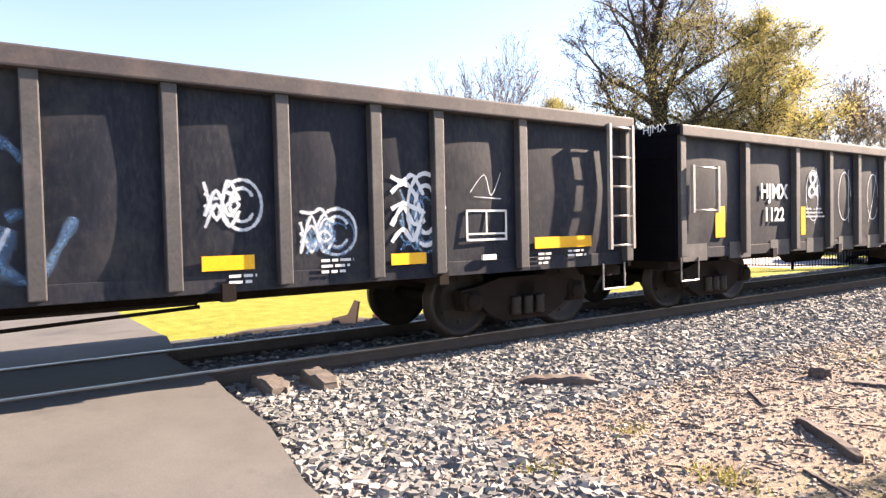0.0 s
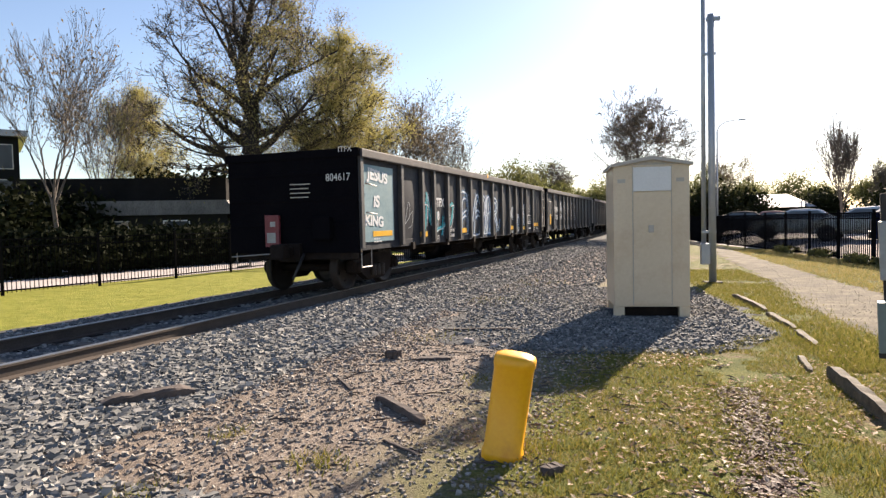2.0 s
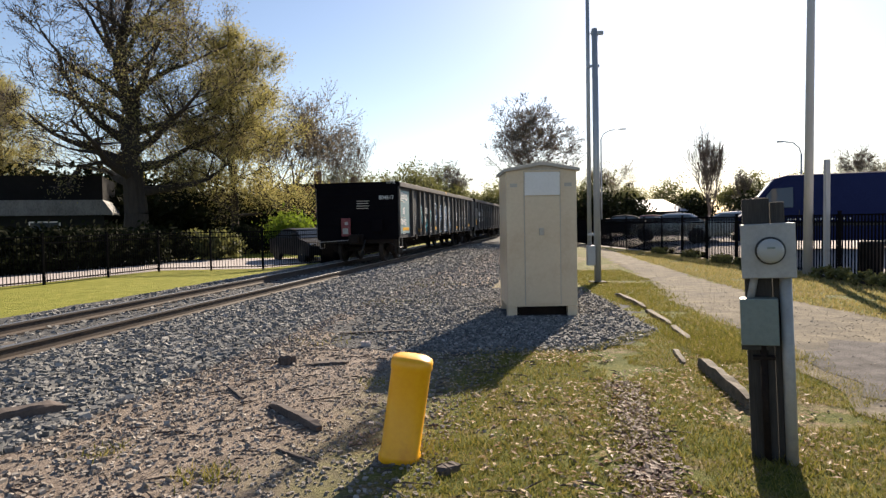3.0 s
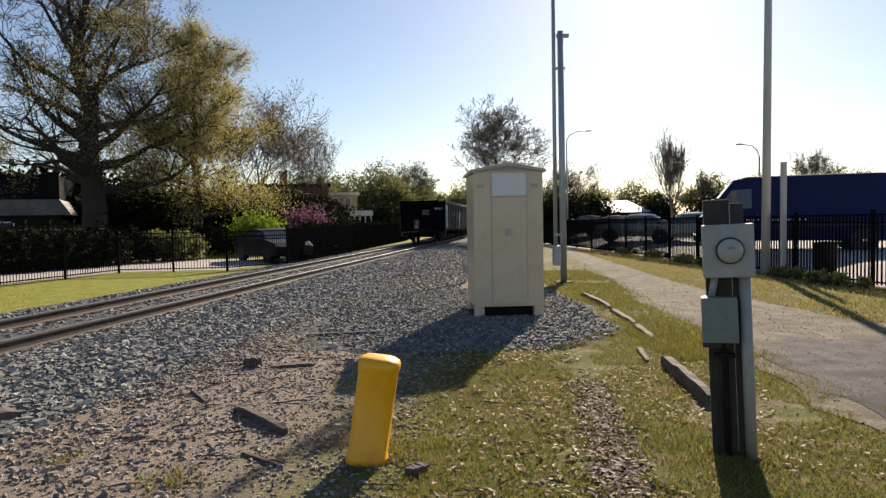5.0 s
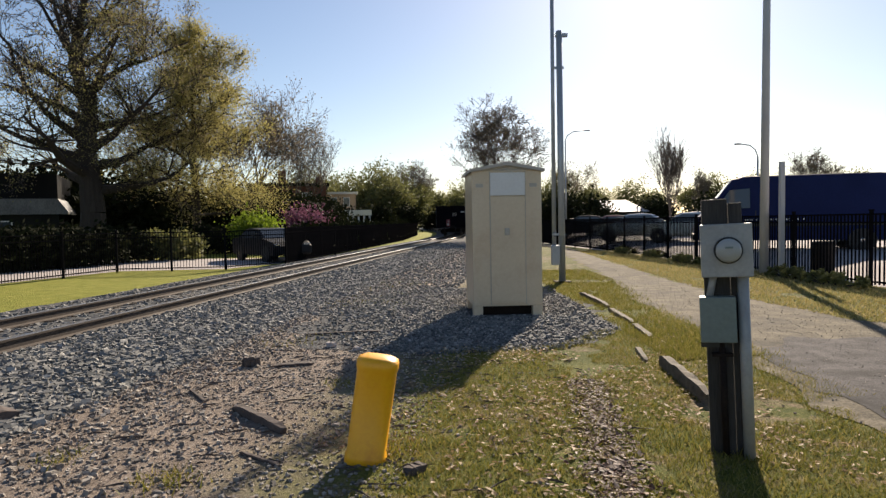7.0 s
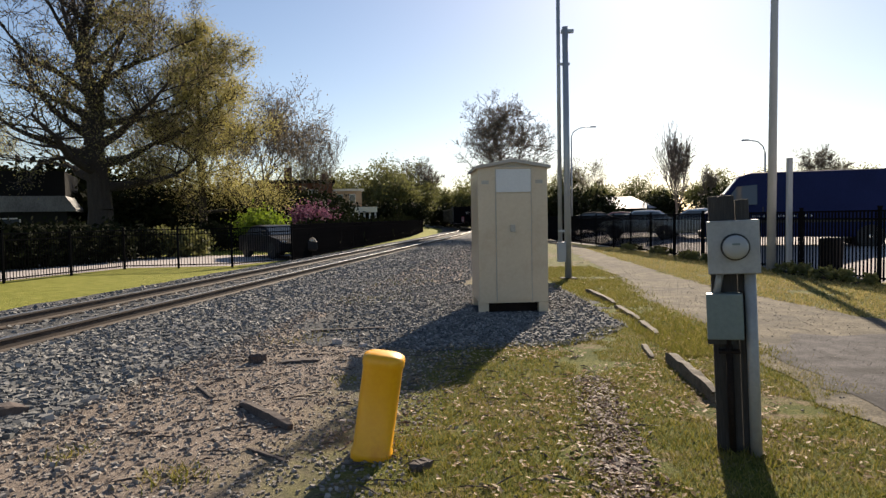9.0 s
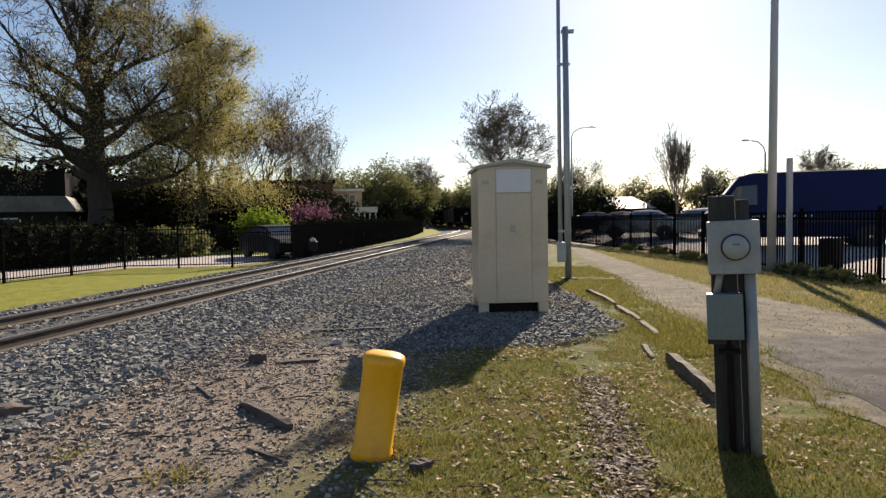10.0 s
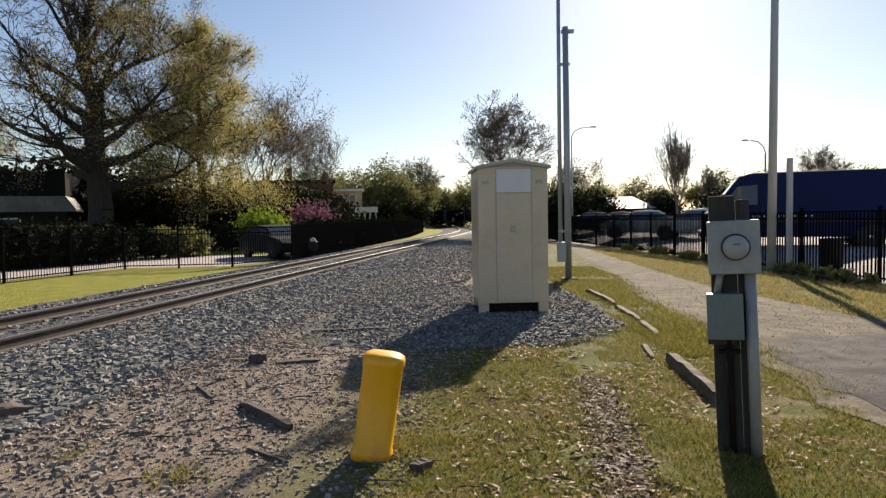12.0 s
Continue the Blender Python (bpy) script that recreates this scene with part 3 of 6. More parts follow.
def gondola(label, length, ribs, paint="car_paint", ladder_front=True):
    """An open-top gondola; origin at rail level under its middle, nose towards +y."""
    L = length / 2
    car = base("gondola_car", pose(0, 0, 0), label, "freight car", "cars of the freight train")
    # body: inner sheets and a floor, then the outer side panels one by one
    for sx in (-1, 1):
        for y0, y1 in zip(ribs, ribs[1:]):
            bm = bmesh.new()
            n, k = 8, 8
            grid = []
            for i in range(n + 1):
                row = []
                for j in range(k + 1):
                    p, q = i / n, j / k
                    yy, zz = -L + y0 + (y1 - y0) * p, CAR_SILL + 0.1 + (CAR_TOP - CAR_SILL - 0.14) * q
                    row.append(bm.verts.new((sx * (HALF - 0.045 + swell(ribs, length, yy, zz)), yy, zz)))
                grid.append(row)
            for i in range(n):
                for j in range(k):
                    q = (grid[i][j], grid[i + 1][j], grid[i + 1][j + 1], grid[i][j + 1])
                    f = bm.faces.new(q if sx > 0 else tuple(reversed(q)))
                    f.smooth = True
            part("side_panel", bm, paint, car)
    bm = box(-HALF + 0.1, -L + 0.05, CAR_SILL + 0.1, HALF - 0.1, L - 0.05, CAR_SILL + 0.16)
    part("floor_plate", bm, paint, car)
    for sx in (-1, 1):
        part("inner_sheet", box(min(sx * (HALF - 0.12), sx * (HALF - 0.085)), -L + 0.02, CAR_SILL, max(sx * (HALF - 0.12), sx * (HALF - 0.085)), L - 0.02, CAR_TOP - 0.18), paint, car)
    # side sill and top chord
    for sx in (-1, 1):
        part("side_sill", box(min(sx * (HALF - 0.034), sx * (HALF - 0.1)), -L, CAR_SILL - 0.02, max(sx * (HALF - 0.034), sx * (HALF - 0.1)), L, CAR_SILL + 0.14, bevel=0.006), paint, car)
        part("top_chord", box(min(sx * (HALF + 0.09), sx * (HALF - 0.16)), -L, CAR_TOP - 0.17, max(sx * (HALF + 0.09), sx * (HALF - 0.16)), L, CAR_TOP, bevel=0.02), "car_chord", car)
    rib = mesh_of("rib", box(0, -0.065, CAR_SILL + 0.02, 0.11, 0.065, CAR_TOP - 0.16, bevel=0.012), "car_rib_lit")
    for y in ribs:
        for sx in (-1, 1):
            o = new("rib", rib)
            o.parent = car
            yy = min(max(y, 0.07), length - 0.07)
            o.matrix_basis = pose(sx * (HALF - 0.055), -L + yy, 0, 0, 0, 0 if sx > 0 else 180)
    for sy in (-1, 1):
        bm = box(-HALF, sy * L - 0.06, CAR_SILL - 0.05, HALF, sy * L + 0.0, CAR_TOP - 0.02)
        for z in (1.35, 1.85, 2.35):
            part("end_rib", box(-HALF + 0.05, sy * L - 0.01 if sy > 0 else sy * L - 0.07, z - 0.05, HALF - 0.05, sy * L + 0.07 if sy > 0 else sy * L + 0.01, z + 0.05, bevel=0.015), "car_end_shaded", car)
        part("end_sheet", bm, "car_end_shaded", car)
        part("end_chord", box(-HALF - 0.055, min(sy * L, sy * (L + 0.08)), CAR_TOP - 0.15, HALF + 0.055, max(sy * L, sy * (L + 0.08)), CAR_TOP + 0.01, bevel=0.015), "car_end_shaded", car)
        bm = box(-0.24, min(sy * L, sy * (L + 0.16)), 0.62, 0.24, max(sy * L, sy * (L + 0.16)), 0.98, bevel=0.02)
        add_box(bm, -1.3, min(sy * (L - 0.3), sy * L), 0.66, 1.3, max(sy * (L - 0.3), sy * L), CAR_SILL)
        part("end_beam", bm, "rust_dark", car)
        bm = box(-0.09, min(sy * L, sy * (L + 0.5)), 0.74, 0.09, max(sy * L, sy * (L + 0.5)), 0.92, bevel=0.02)
        add_box(bm, -0.17, min(sy * (L + 0.36), sy * (L + 0.58)), 0.68, 0.15, max(sy * (L + 0.36), sy * (L + 0.58)), 0.98, bevel=0.05)
        part("coupler", bm, "rust_dark", car)
        part("air_hose", tube((0.3, sy * (L + 0.1), 0.78), (0.24, sy * (L + 0.42), 0.3), 0.026, n=8), "plastic_black", car)
        for sx in (-1, 1):
            bm = bmesh.new()
            y = sy * (L - 0.1)
            for yy in (y, y - sy * 0.42):
                add_tube(bm, (sx * (HALF - 0.02), yy, CAR_SILL), (sx * (HALF - 0.02), yy, CAR_SILL - 0.34), 0.012, n=6)
            add_tube(bm, (sx * (HALF - 0.02), y, CAR_SILL - 0.34), (sx * (HALF - 0.02), y - sy * 0.42, CAR_SILL - 0.34), 0.014, n=6)
            part("step", bm, "ladder", car)
    # ladder beside the nose
    if ladder_front:
        bm = bmesh.new()
        for yy in (L - 0.08, L - 0.52):
            add_box(bm, HALF + 0.09, yy - 0.022, 1.03, HALF + 0.14, yy + 0.022, 2.66)
        part("ladder_rail", bm, "ladder", car)
        for k in range(5):
            part("rung", tube((HALF + 0.115, L - 0.52, 1.08 + 0.385 * k), (HALF + 0.115, L - 0.08, 1.08 + 0.385 * k), 0.014, n=8), "ladder", car)
    # underframe and brake gear
    part("centre_sill", box(-0.2, -L + 0.3, 0.62, 0.2, L - 0.3, CAR_SILL + 0.08), "rust_dark", car)
    for k in range(int(length / 2.4)):
        y = -L + 2.6 + k * 2.3
        if y < L - 2.4:
            part("cross_bearer", box(-1.5, y - 0.06, CAR_SILL - 0.1, 1.5, y + 0.06, CAR_SILL + 0.06), "rust_dark", car)
    part("brake_cylinder", tube((0.75, 0.6, 0.58), (0.75, 1.35, 0.58), 0.16, n=14), "rust_dark", car)
    part("air_reservoir", tube((-0.7, -0.8, 0.58), (-0.7, 0.5, 0.58), 0.22, n=14), "rust_dark", car)
    bm = box(0.62, 0.2, 0.48, 0.95, 0.5, 0.78, bevel=0.02)
    add_tube(bm, (0.75, 1.35, 0.56), (0.4, 3.2, 0.6), 0.02, n=6)
    add_tube(bm, (1.2, -2.2, 0.72), (1.2, 3.0, 0.72), 0.018, n=6)
    part("brake_rigging", bm, "rust_dark", car)
    # two trucks
    for sy in (-1, 1):
        truck(car, sy * (L - 1.52))
    return car


def wheel_mesh():
    bm = bmesh.new()
    prof = [(0.06, 0.03), (0.12, 0.03), (0.2, 0.055), (0.36, 0.05), (0.39, 0.0), (0.455, 0.0), (0.46, 0.09), (0.485, 0.105), (0.485, 0.13), (0.39, 0.13), (0.36, 0.095), (0.2, 0.1), (0.12, 0.12), (0.06, 0.12)]
    add_lathe(bm, prof, 28)
    for k in range(6):
        a = 2 * math.pi * k / 6
        add_box(bm, 0.27 * math.cos(a) - 0.02, 0.27 * math.sin(a) - 0.02, 0.03, 0.27 * math.cos(a) + 0.02, 0.27 * math.sin(a) + 0.02, 0.05)
    return bm


WHEEL = mesh_of("wheel", wheel_mesh(), "wheel_tread")


def truck(car, y):
    for sx in (-1, 1):
        x = sx * 0.98
        bm = bmesh.new()
        side = [(-1.02, 0.42), (-1.02, 0.6), (-0.75, 0.63), (-0.42, 0.72), (0.42, 0.72), (0.75, 0.63), (1.02, 0.6), (1.02, 0.42), (0.74, 0.42), (0.62, 0.3), (0.36, 0.17), (-0.36, 0.17), (-0.62, 0.3), (-0.74, 0.42)]
        add_prism(bm, side, 0.14, Matrix.Translation((x - 0.07, y, 0)) @ Matrix(((0, 0, 1, 0), (1, 0, 0, 0), (0, 1, 0, 0), (0, 0, 0, 1))))
        part("side_frame", bm, "rust_dark", car)
        bm = bmesh.new()
        for k in (-0.2, 0, 0.2):
            prof = [(0.062 + 0.014 * (i % 2), 0.24 + 0.03 * i) for i in range(9)]
            add_lathe(bm, prof, 10, Matrix.Translation((x + sx * 0.1, y + k, 0)))
        part("spring_nest", bm, "wheel_tread", car)
        for w in (-0.87, 0.87):
            bm = box(x - 0.12, y + w - 0.13, 0.34, x + 0.12, y + w + 0.13, 0.58, bevel=0.03)
            add_lathe(bm, [(0.11, 0), (0.11, 0.03), (0.05, 0.06)], 12, Matrix.Translation((x + sx * 0.12, y + w, 0.46)) @ Euler((0, sx * math.pi / 2, 0)).to_matrix().to_4x4())
            part("axle_box", bm, "rust_dark", car)
    part("bolster", box(-1.05, y - 0.17, 0.42, 1.05, y + 0.17, 0.66, bevel=0.02), "rust_dark", car)
    for w in (-0.87, 0.87):
        axle = part("wheelset", tube((-0.9, 0, 0), (0.9, 0, 0), 0.075, n=12), "rust_dark", car, at=pose(0, y + w, 0.455))
        WHEELSETS.append(axle)
        for sx in (-1, 1):
            o = new("wheel", WHEEL)
            o.parent = axle
            o.matrix_basis = pose(sx * 0.825, 0, 0, 0, -90 * sx, 0)


def build_train():
    tail = gondola("black open-top gondola car with spray-painted sides and rusty top chord", 17.18, RIBS["tail"])
    second = gondola("black open-top gondola car with bulging panels and white stencils", 16.1, RIBS["other"])
    others = [gondola("weathered black open-top gondola car far up the train", 16.1, RIBS["other"]) for _ in range(3)]
    return [(tail, 17.18), (second, 16.1)] + [(o, 16.1) for o in others]


def tail_at(t):
    """Metres along the track of the train's last buffer."""
    if t > 7.0:
        return tail_at(7.0) + 9.3 * (t - 7.0)
    return -18.8 + 10.35 * t + 0.14 * t * t - 0.032 * t ** 3


def motions():
    times = [0.5 * i for i in range(25)]
    for n, (car, length) in enumerate(TRAIN):
        ahead = sum(l + 1.05 for _, l in TRAIN[:n]) + length / 2
        rows = []
        for t in times:
            s = tail_at(t) + ahead
            a, c = beside(s - length / 2 + 1.5, 0), beside(s + length / 2 - 1.5, 0)
            mid = (a + c) / 2
            rows.append((t, pose(mid.x, mid.y, RAIL_Z, 0, 0, -math.degrees(math.atan2(c.x - a.x, c.y - a.y)))))
        walk(car, rows)
    steps = [i / FPS for i in range(0, 12 * FPS + 1)]
    for ws in WHEELSETS:
        o = ws.matrix_basis.translation.copy()
        walk(ws, [(t, pose(o.x, o.y, o.z, math.degrees(-(tail_at(t) + 18.8) / 0.455) % 360, 0, 0)) for t in steps])


# ---- the cabinet, the post and the poles ----
def build_shed():
    shed = base("signal_cabinet", pose(1.15, 10.55, 0, 0, 0, 3), "tall cream painted steel signal cabinet with a shallow gable roof", "cabinet")
    w, d = 0.585, 0.6
    part("body", box(-w, 0.0, 0.17, w, 2 * d, 2.44, bevel=0.012), "shed_paint", shed)
    for x0, x1 in ((-w, -w + 0.16), (w - 0.16, w)):
        part("leg", box(x0, 0.02, 0.0, x1, 0.2, 0.17), "shed_paint", shed)
        part("leg", box(x0, 2 * d - 0.2, 0.0, x1, 2 * d - 0.02, 0.17), "shed_paint", shed)
    # added dark block that stands in for the shade under the cabinet
    part("recess_shade_block", box(-0.44, 0.16, 0.0, 0.44, 1.05, 0.172), "rust_dark", shed)
    door = part("door", box(-0.28, -0.022, 0.22, 0.3, 0.0, 2.0, bevel=0.006), "shed_paint", shed)
    part("latch", box(-0.05, -0.05, 1.36, 0.03, -0.022, 1.48, bevel=0.008), "shed_roof", door)
    part("upper_panel", box(-0.28, -0.03, 2.02, 0.3, 0.0, 2.4, bevel=0.006), "shed_panel", shed, "pale unpainted upper panel")
    for x in (-0.285, 0.305):
        part("seam", box(x - 0.008, -0.008, 0.2, x + 0.008, 0.0, 2.42), "shed_roof", shed)
    for x in (-0.46, 0.44):
        part("vent", box(x - 0.06, -0.012, 2.16, x + 0.06, 0.0, 2.22), "shed_roof", shed)
    bm = bmesh.new()
    add_prism(bm, [(-0.63, 2.41), (0.0, 2.52), (0.63, 2.41), (0.63, 2.46), (0.0, 2.58), (-0.63, 2.46)], 1.35, Matrix.Translation((0, 1.28, 0)) @ Euler((math.pi / 2, 0, 0)).to_matrix().to_4x4())
    add_prism(bm, [(-w, 2.40), (w, 2.40), (w, 2.43), (0, 2.54), (-w, 2.43)], 1.18, Matrix.Translation((0, 1.19, 0)) @ Euler((math.pi / 2, 0, 0)).to_matrix().to_4x4())
    part("roof", bm, "shed_roof", shed)


def build_bollard():
    lean = pose(-0.525, 4.24, 0, 0, 8.6, 0) @ pose(0, 0, 0, -3, 0, 0)
    bol = base("marker_post", lean, "bright yellow plastic marker post leaning on the soil", "bollard")
    prof = [(0.142, -0.06), (0.142, 0.03), (0.14, 0.04), (0.132, 0.05), (0.135, 0.6), (0.139, 0.615), (0.143, 0.63), (0.143, 0.668), (0.134, 0.688), (0.1, 0.704), (0.03, 0.712)]
    bm = bmesh.new()
    add_lathe(bm, prof, 32)
    # flattened sides
    for v in bm.verts:
        r = math.hypot(v.co.x, v.co.y)
        if r > 0.05:
            a = math.atan2(v.co.y, v.co.x)
            k = (abs(math.cos(a)) ** 3.2 + abs(math.sin(a)) ** 3.2) ** (-1 / 3.2)
            v.co.x, v.co.y = r * k * math.cos(a), r * k * math.sin(a)
    part("sleeve", bm, "yellow_plastic", bol)
    part("mud_collar", (lambda b: add_lathe(b, [(0.18, -0.06), (0.165, -0.02), (0.13, 0.004)], 20))(bmesh.new()), "rusty_plank", bol)


def build_meter_post():
    post = base("meter_post", pose(1.96, 4.2, 0, 0, -2.2, -22), "dark timber post with a grey electricity meter box", "utility post")
    bm = box(-0.13, -0.05, -0.1, 0.03, 0.09, 1.72, bevel=0.006)
    part("timber", bm, "post_wood", post)
    part("timber", box(0.034, -0.045, -0.1, 0.115, 0.09, 1.69, bevel=0.006), "post_wood", post)
    part("conduit", tube((0.105, -0.085, 0.0), (0.105, -0.085, 1.22), 0.036, n=14), "box_grey", post, "pale grey plastic conduit")
    meter = part("meter_box", box(-0.145, -0.17, 1.21, 0.165, -0.05, 1.555, bevel=0.008), "box_grey", post)
    turned = Matrix.Translation((0.02, -0.17, 1.385)) @ Euler((math.pi / 2, 0, 0)).to_matrix().to_4x4()
    bm = bmesh.new()
    add_lathe(bm, [(0.087, 0), (0.087, 0.02), (0.079, 0.024)], 28, turned)
    part("meter_ring", bm, "plastic_black", meter)
    bm = bmesh.new()
    add_lathe(bm, [(0.078, 0.02), (0.076, 0.07), (0.06, 0.09), (0.02, 0.095)], 28, turned)
    part("meter_dome", bm, "meter_glass", meter)
    part("dial_bar", box(0.0, -0.268, 1.4, 0.045, -0.262, 1.412), "box_green", meter)
    part("switch_box", box(-0.165, -0.16, 0.78, 0.055, -0.05, 1.08, bevel=0.008), "box_green", post, "bluish green switch box")
    part("box_flange", box(-0.165, -0.1, 0.74, 0.0, -0.05, 0.78), "plastic_black", post)
    part("conduit", tube((-0.035, -0.085, 0.0), (-0.035, -0.085, 0.78), 0.022, n=10), "rust_dark", post)
    part("pipe_strap", box(-0.1, -0.115, 0.68, 0.03, -0.05, 0.7), "rust_dark", post)
    part("wire", tube((-0.1, -0.07, 1.07), (-0.07, -0.08, 1.22), 0.024, n=8), "box_grey", post)


def build_poles():
    # steel mast with a taller pipe beside it
    p = base("signal_mast", pose(3.15, 16.1, 0), "grey steel mast with a pipe and a small box beside it", "mast")
    part("mast", tube((0, 0, 0), (-0.03, 0, 6.35), 0.085, 0.075, n=14), "pole_metal", p)
    part("cap", box(-0.13, -0.05, 6.2, 0.18, 0.05, 6.28), "pole_metal", p)
    part("foot_plate", box(-0.2, -0.2, 0, 0.2, 0.2, 0.04, bevel=0.01), "rust_dark", p)
    part("pipe", tube((-0.19, 0.05, 0.5), (-0.19, 0.05, 9.5), 0.055, 0.045, n=10), "pole_metal", p)
    part("clamp", box(-0.24, -0.03, 1.2, 0.08, 0.03, 1.26), "pole_metal", p)
    part("clamp", box(-0.24, -0.03, 5.4, 0.08, 0.03, 5.46), "pole_metal", p)
    part("junction_box", box(-0.27, -0.1, 0.45, -0.07, 0.1, 0.95, bevel=0.01), "pole_metal", p)
    q = base("utility_pole", pose(9.15, 17.7, 0), "tall weathered grey wooden utility pole by the fence", "pole")
    part("shaft", tube((0, 0, -0.1), (0.08, 0, 11), 0.125, 0.085, n=14), "pole_wood", q)
    for x, y, h, arm in ((12.3, 60.8, 10.1, 1.75), (12.6, 79, 9.8, 1.4), (22.6, 44.6, 6.7, -1.2)):
        lamp = base("street_lamp", pose(x, y, 0), "slim grey street lamp with a curved arm", "street lamp", "lamps of the car park")
        part("pole", tube((0, 0, 0), (0, 0, h - 0.9), 0.09, 0.06, n=10), "pole_metal", lamp)
        bm = bmesh.new()
        pts = [(0, h - 0.9), (arm * 0.12, h - 0.45), (arm * 0.45, h - 0.1), (arm, h)]
        for a, c in zip(pts, pts[1:]):
            add_tube(bm, (a[0], 0, a[1]), (c[0], 0, c[1]), 0.045, n=8)
        part("arm", bm, "pole_metal", lamp)
        part("head", box(min(arm, arm * 1.35), -0.12, h - 0.06, max(arm, arm * 1.35), 0.12, h + 0.06, bevel=0.03), "pole_metal", lamp)


def fence_run(points, height, label, group, gap=0.105, picket=0.016):
    """A run of black steel fence from point to point, one thing for each bay between two posts."""
    for (x0, y0), (x1, y1) in zip(points, points[1:]):
        length = math.hypot(x1 - x0, y1 - y0)
        n = max(1, round(length / 2.4))
        bay = length / n
        proto = None
        ang = math.degrees(math.atan2(y1 - y0, x1 - x0))
        for i in range(n):
            x, y = x0 + (x1 - x0) * i / n, y0 + (y1 - y0) * i / n
            if proto is None:
                proto = base("fence_panel", pose(x, y, 0, 0, 0, ang), label, "fence", group)
                part("post", (lambda b: add_box(add_box(b, -0.032, -0.032, -0.02, 0.032, 0.032, height + 0.06), -0.04, -0.04, height + 0.06, 0.04, 0.04, height + 0.09))(bmesh.new()), "fence_black", proto)
                for z in (0.12, height - 0.2, height - 0.02):
                    part("rail_bar", box(0.03, -0.018, z - 0.018, bay - 0.03, 0.018, z + 0.018), "fence_black", proto)
                me = mesh_of("picket", box(-picket / 2, -picket / 2, 0.06, picket / 2, picket / 2, height), "fence_black")
                k = int(bay / gap)
                for j in range(1, k):
                    o = new("picket", me)
                    o.parent = proto
                    o.matrix_basis = pose(bay * j / k, 0, 0)
            else:
                copy_thing(proto, pose(x, y, 0, 0, 0, ang))


def build_fences():
    left = "black steel picket fence beside the railway lawn"
    fence_run([(-17.5, 7.2), (-14.85, 10.7), (-12.5, 17.8), (-11.5, 22.6), (-7.7, 22.8), (-6.1, 25.2)], 1.42, left, "left fence panels")
    fence_run([(-6.1, 25.2), (-4.6, 40), (-3.1, 56), (-2.6, 78)], 1.5, left, "left fence panels", 0.1, 0.036)
    fence_run(RIGHT_FENCE, 1.62, "tall black steel picket fence along the car park", "right fence panels", 0.115, 0.028)


build_ground()
build_rails()
TRAIN = build_train()
build_shed()
build_bollard()
build_meter_post()
build_poles()
build_fences()


# ---- trees ----
def polar(az, dist):
    return dist * math.sin(radians(az)), dist * math.cos(radians(az))


def grow(rnd, p, d, length, r, depth, segs, tips, spread, up):
    """One limb in bent pieces, then its children."""
    n = 3 if depth > 1 else 2
    for i in range(n):
        d = (d + Vector((rnd.gauss(0, 0.16), rnd.gauss(0, 0.16), rnd.gauss(0, 0.10) + up * 0.06))).normalized()
        q = p + d * (length / n)
        r1 = r * (0.86 if depth > 0 else 0.7)
        segs.append((p, q, r, r1, depth))
        p, r = q, r1
        if depth <= 2:
            tips.append((q, depth))
        if depth and i < n - 1 and rnd.random() < 0.55:
            side = Vector((rnd.gauss(0, 1), rnd.gauss(0, 1), rnd.gauss(0, 0.5))).normalized()
            grow(rnd, p, (d + side * spread * 1.1).normalized(), length * 0.6, r * 0.5, depth - 1, segs, tips, spread, up)
    if depth:
        for k in range(rnd.choice((2, 2, 3))):
            side = Vector((rnd.gauss(0, 1), rnd.gauss(0, 1), rnd.gauss(0.15, 0.5))).normalized()
            grow(rnd, p, (d + side * spread).normalized(), length * rnd.uniform(0.62, 0.82), r * 0.68, depth - 1, segs, tips, spread, up)


def limbs_mesh(segs, thin=0.012):
    vs, fs = [], []
    for p, q, r0, r1, depth in segs:
        n = 8 if r0 > 0.15 else (5 if r0 > 0.05 else 3)
        turn = (q - p).to_track_quat("Z", "Y").to_matrix()
        b = len(vs)
        for at, r in ((p, r0), (q, r1)):
            r = max(r, thin)
            for i in range(n):
                vs.append(at + turn @ Vector((r * math.cos(2 * math.pi * i / n), r * math.sin(2 * math.pi * i / n), 0)))
        for i in range(n):
            fs.append((b + i, b + (i + 1) % n, b + n + (i + 1) % n, b + n + i))
    return vs, fs


def flat_mesh(name, vs, fs, material):
    me = bpy.data.meshes.new(name)
    me.from_pydata([tuple(v) for v in vs], [], fs)
    me.materials.append(M[material])
    me.validate()
    return me


def leaves_mesh(name, centres, count, size, scatter, material, seed, droop=0.0):
    """Small folded leaf sprays round the given places."""
    g = np.random.default_rng(seed)
    c = np.array([tuple(p) for p in centres], float)
    k = g.integers(0, len(c), count)
    pos = c[k] + g.normal(0, 1, (count, 3)) * scatter * np.array((1, 1, 0.75))
    a = g.normal(0, 1, (count, 3))
    a /= np.linalg.norm(a, axis=1)[:, None]
    b = np.cross(a, g.normal(0, 1, (count, 3)))
    b /= np.linalg.norm(b, axis=1)[:, None] + 1e-9
    s = size * g.uniform(0.55, 1.4, (count, 1))
    v = np.stack([pos - a * s, pos + b * s * 0.55, pos + a * s, pos - b * s * 0.55 - np.array((0, 0, droop)) * s], 1).reshape(-1, 3)
    f = [(4 * i, 4 * i + 1, 4 * i + 2, 4 * i + 3) for i in range(count)]
    me = bpy.data.meshes.new(name)
    me.from_pydata(v.tolist(), [], f)
    me.materials.append(M[material])
    return me


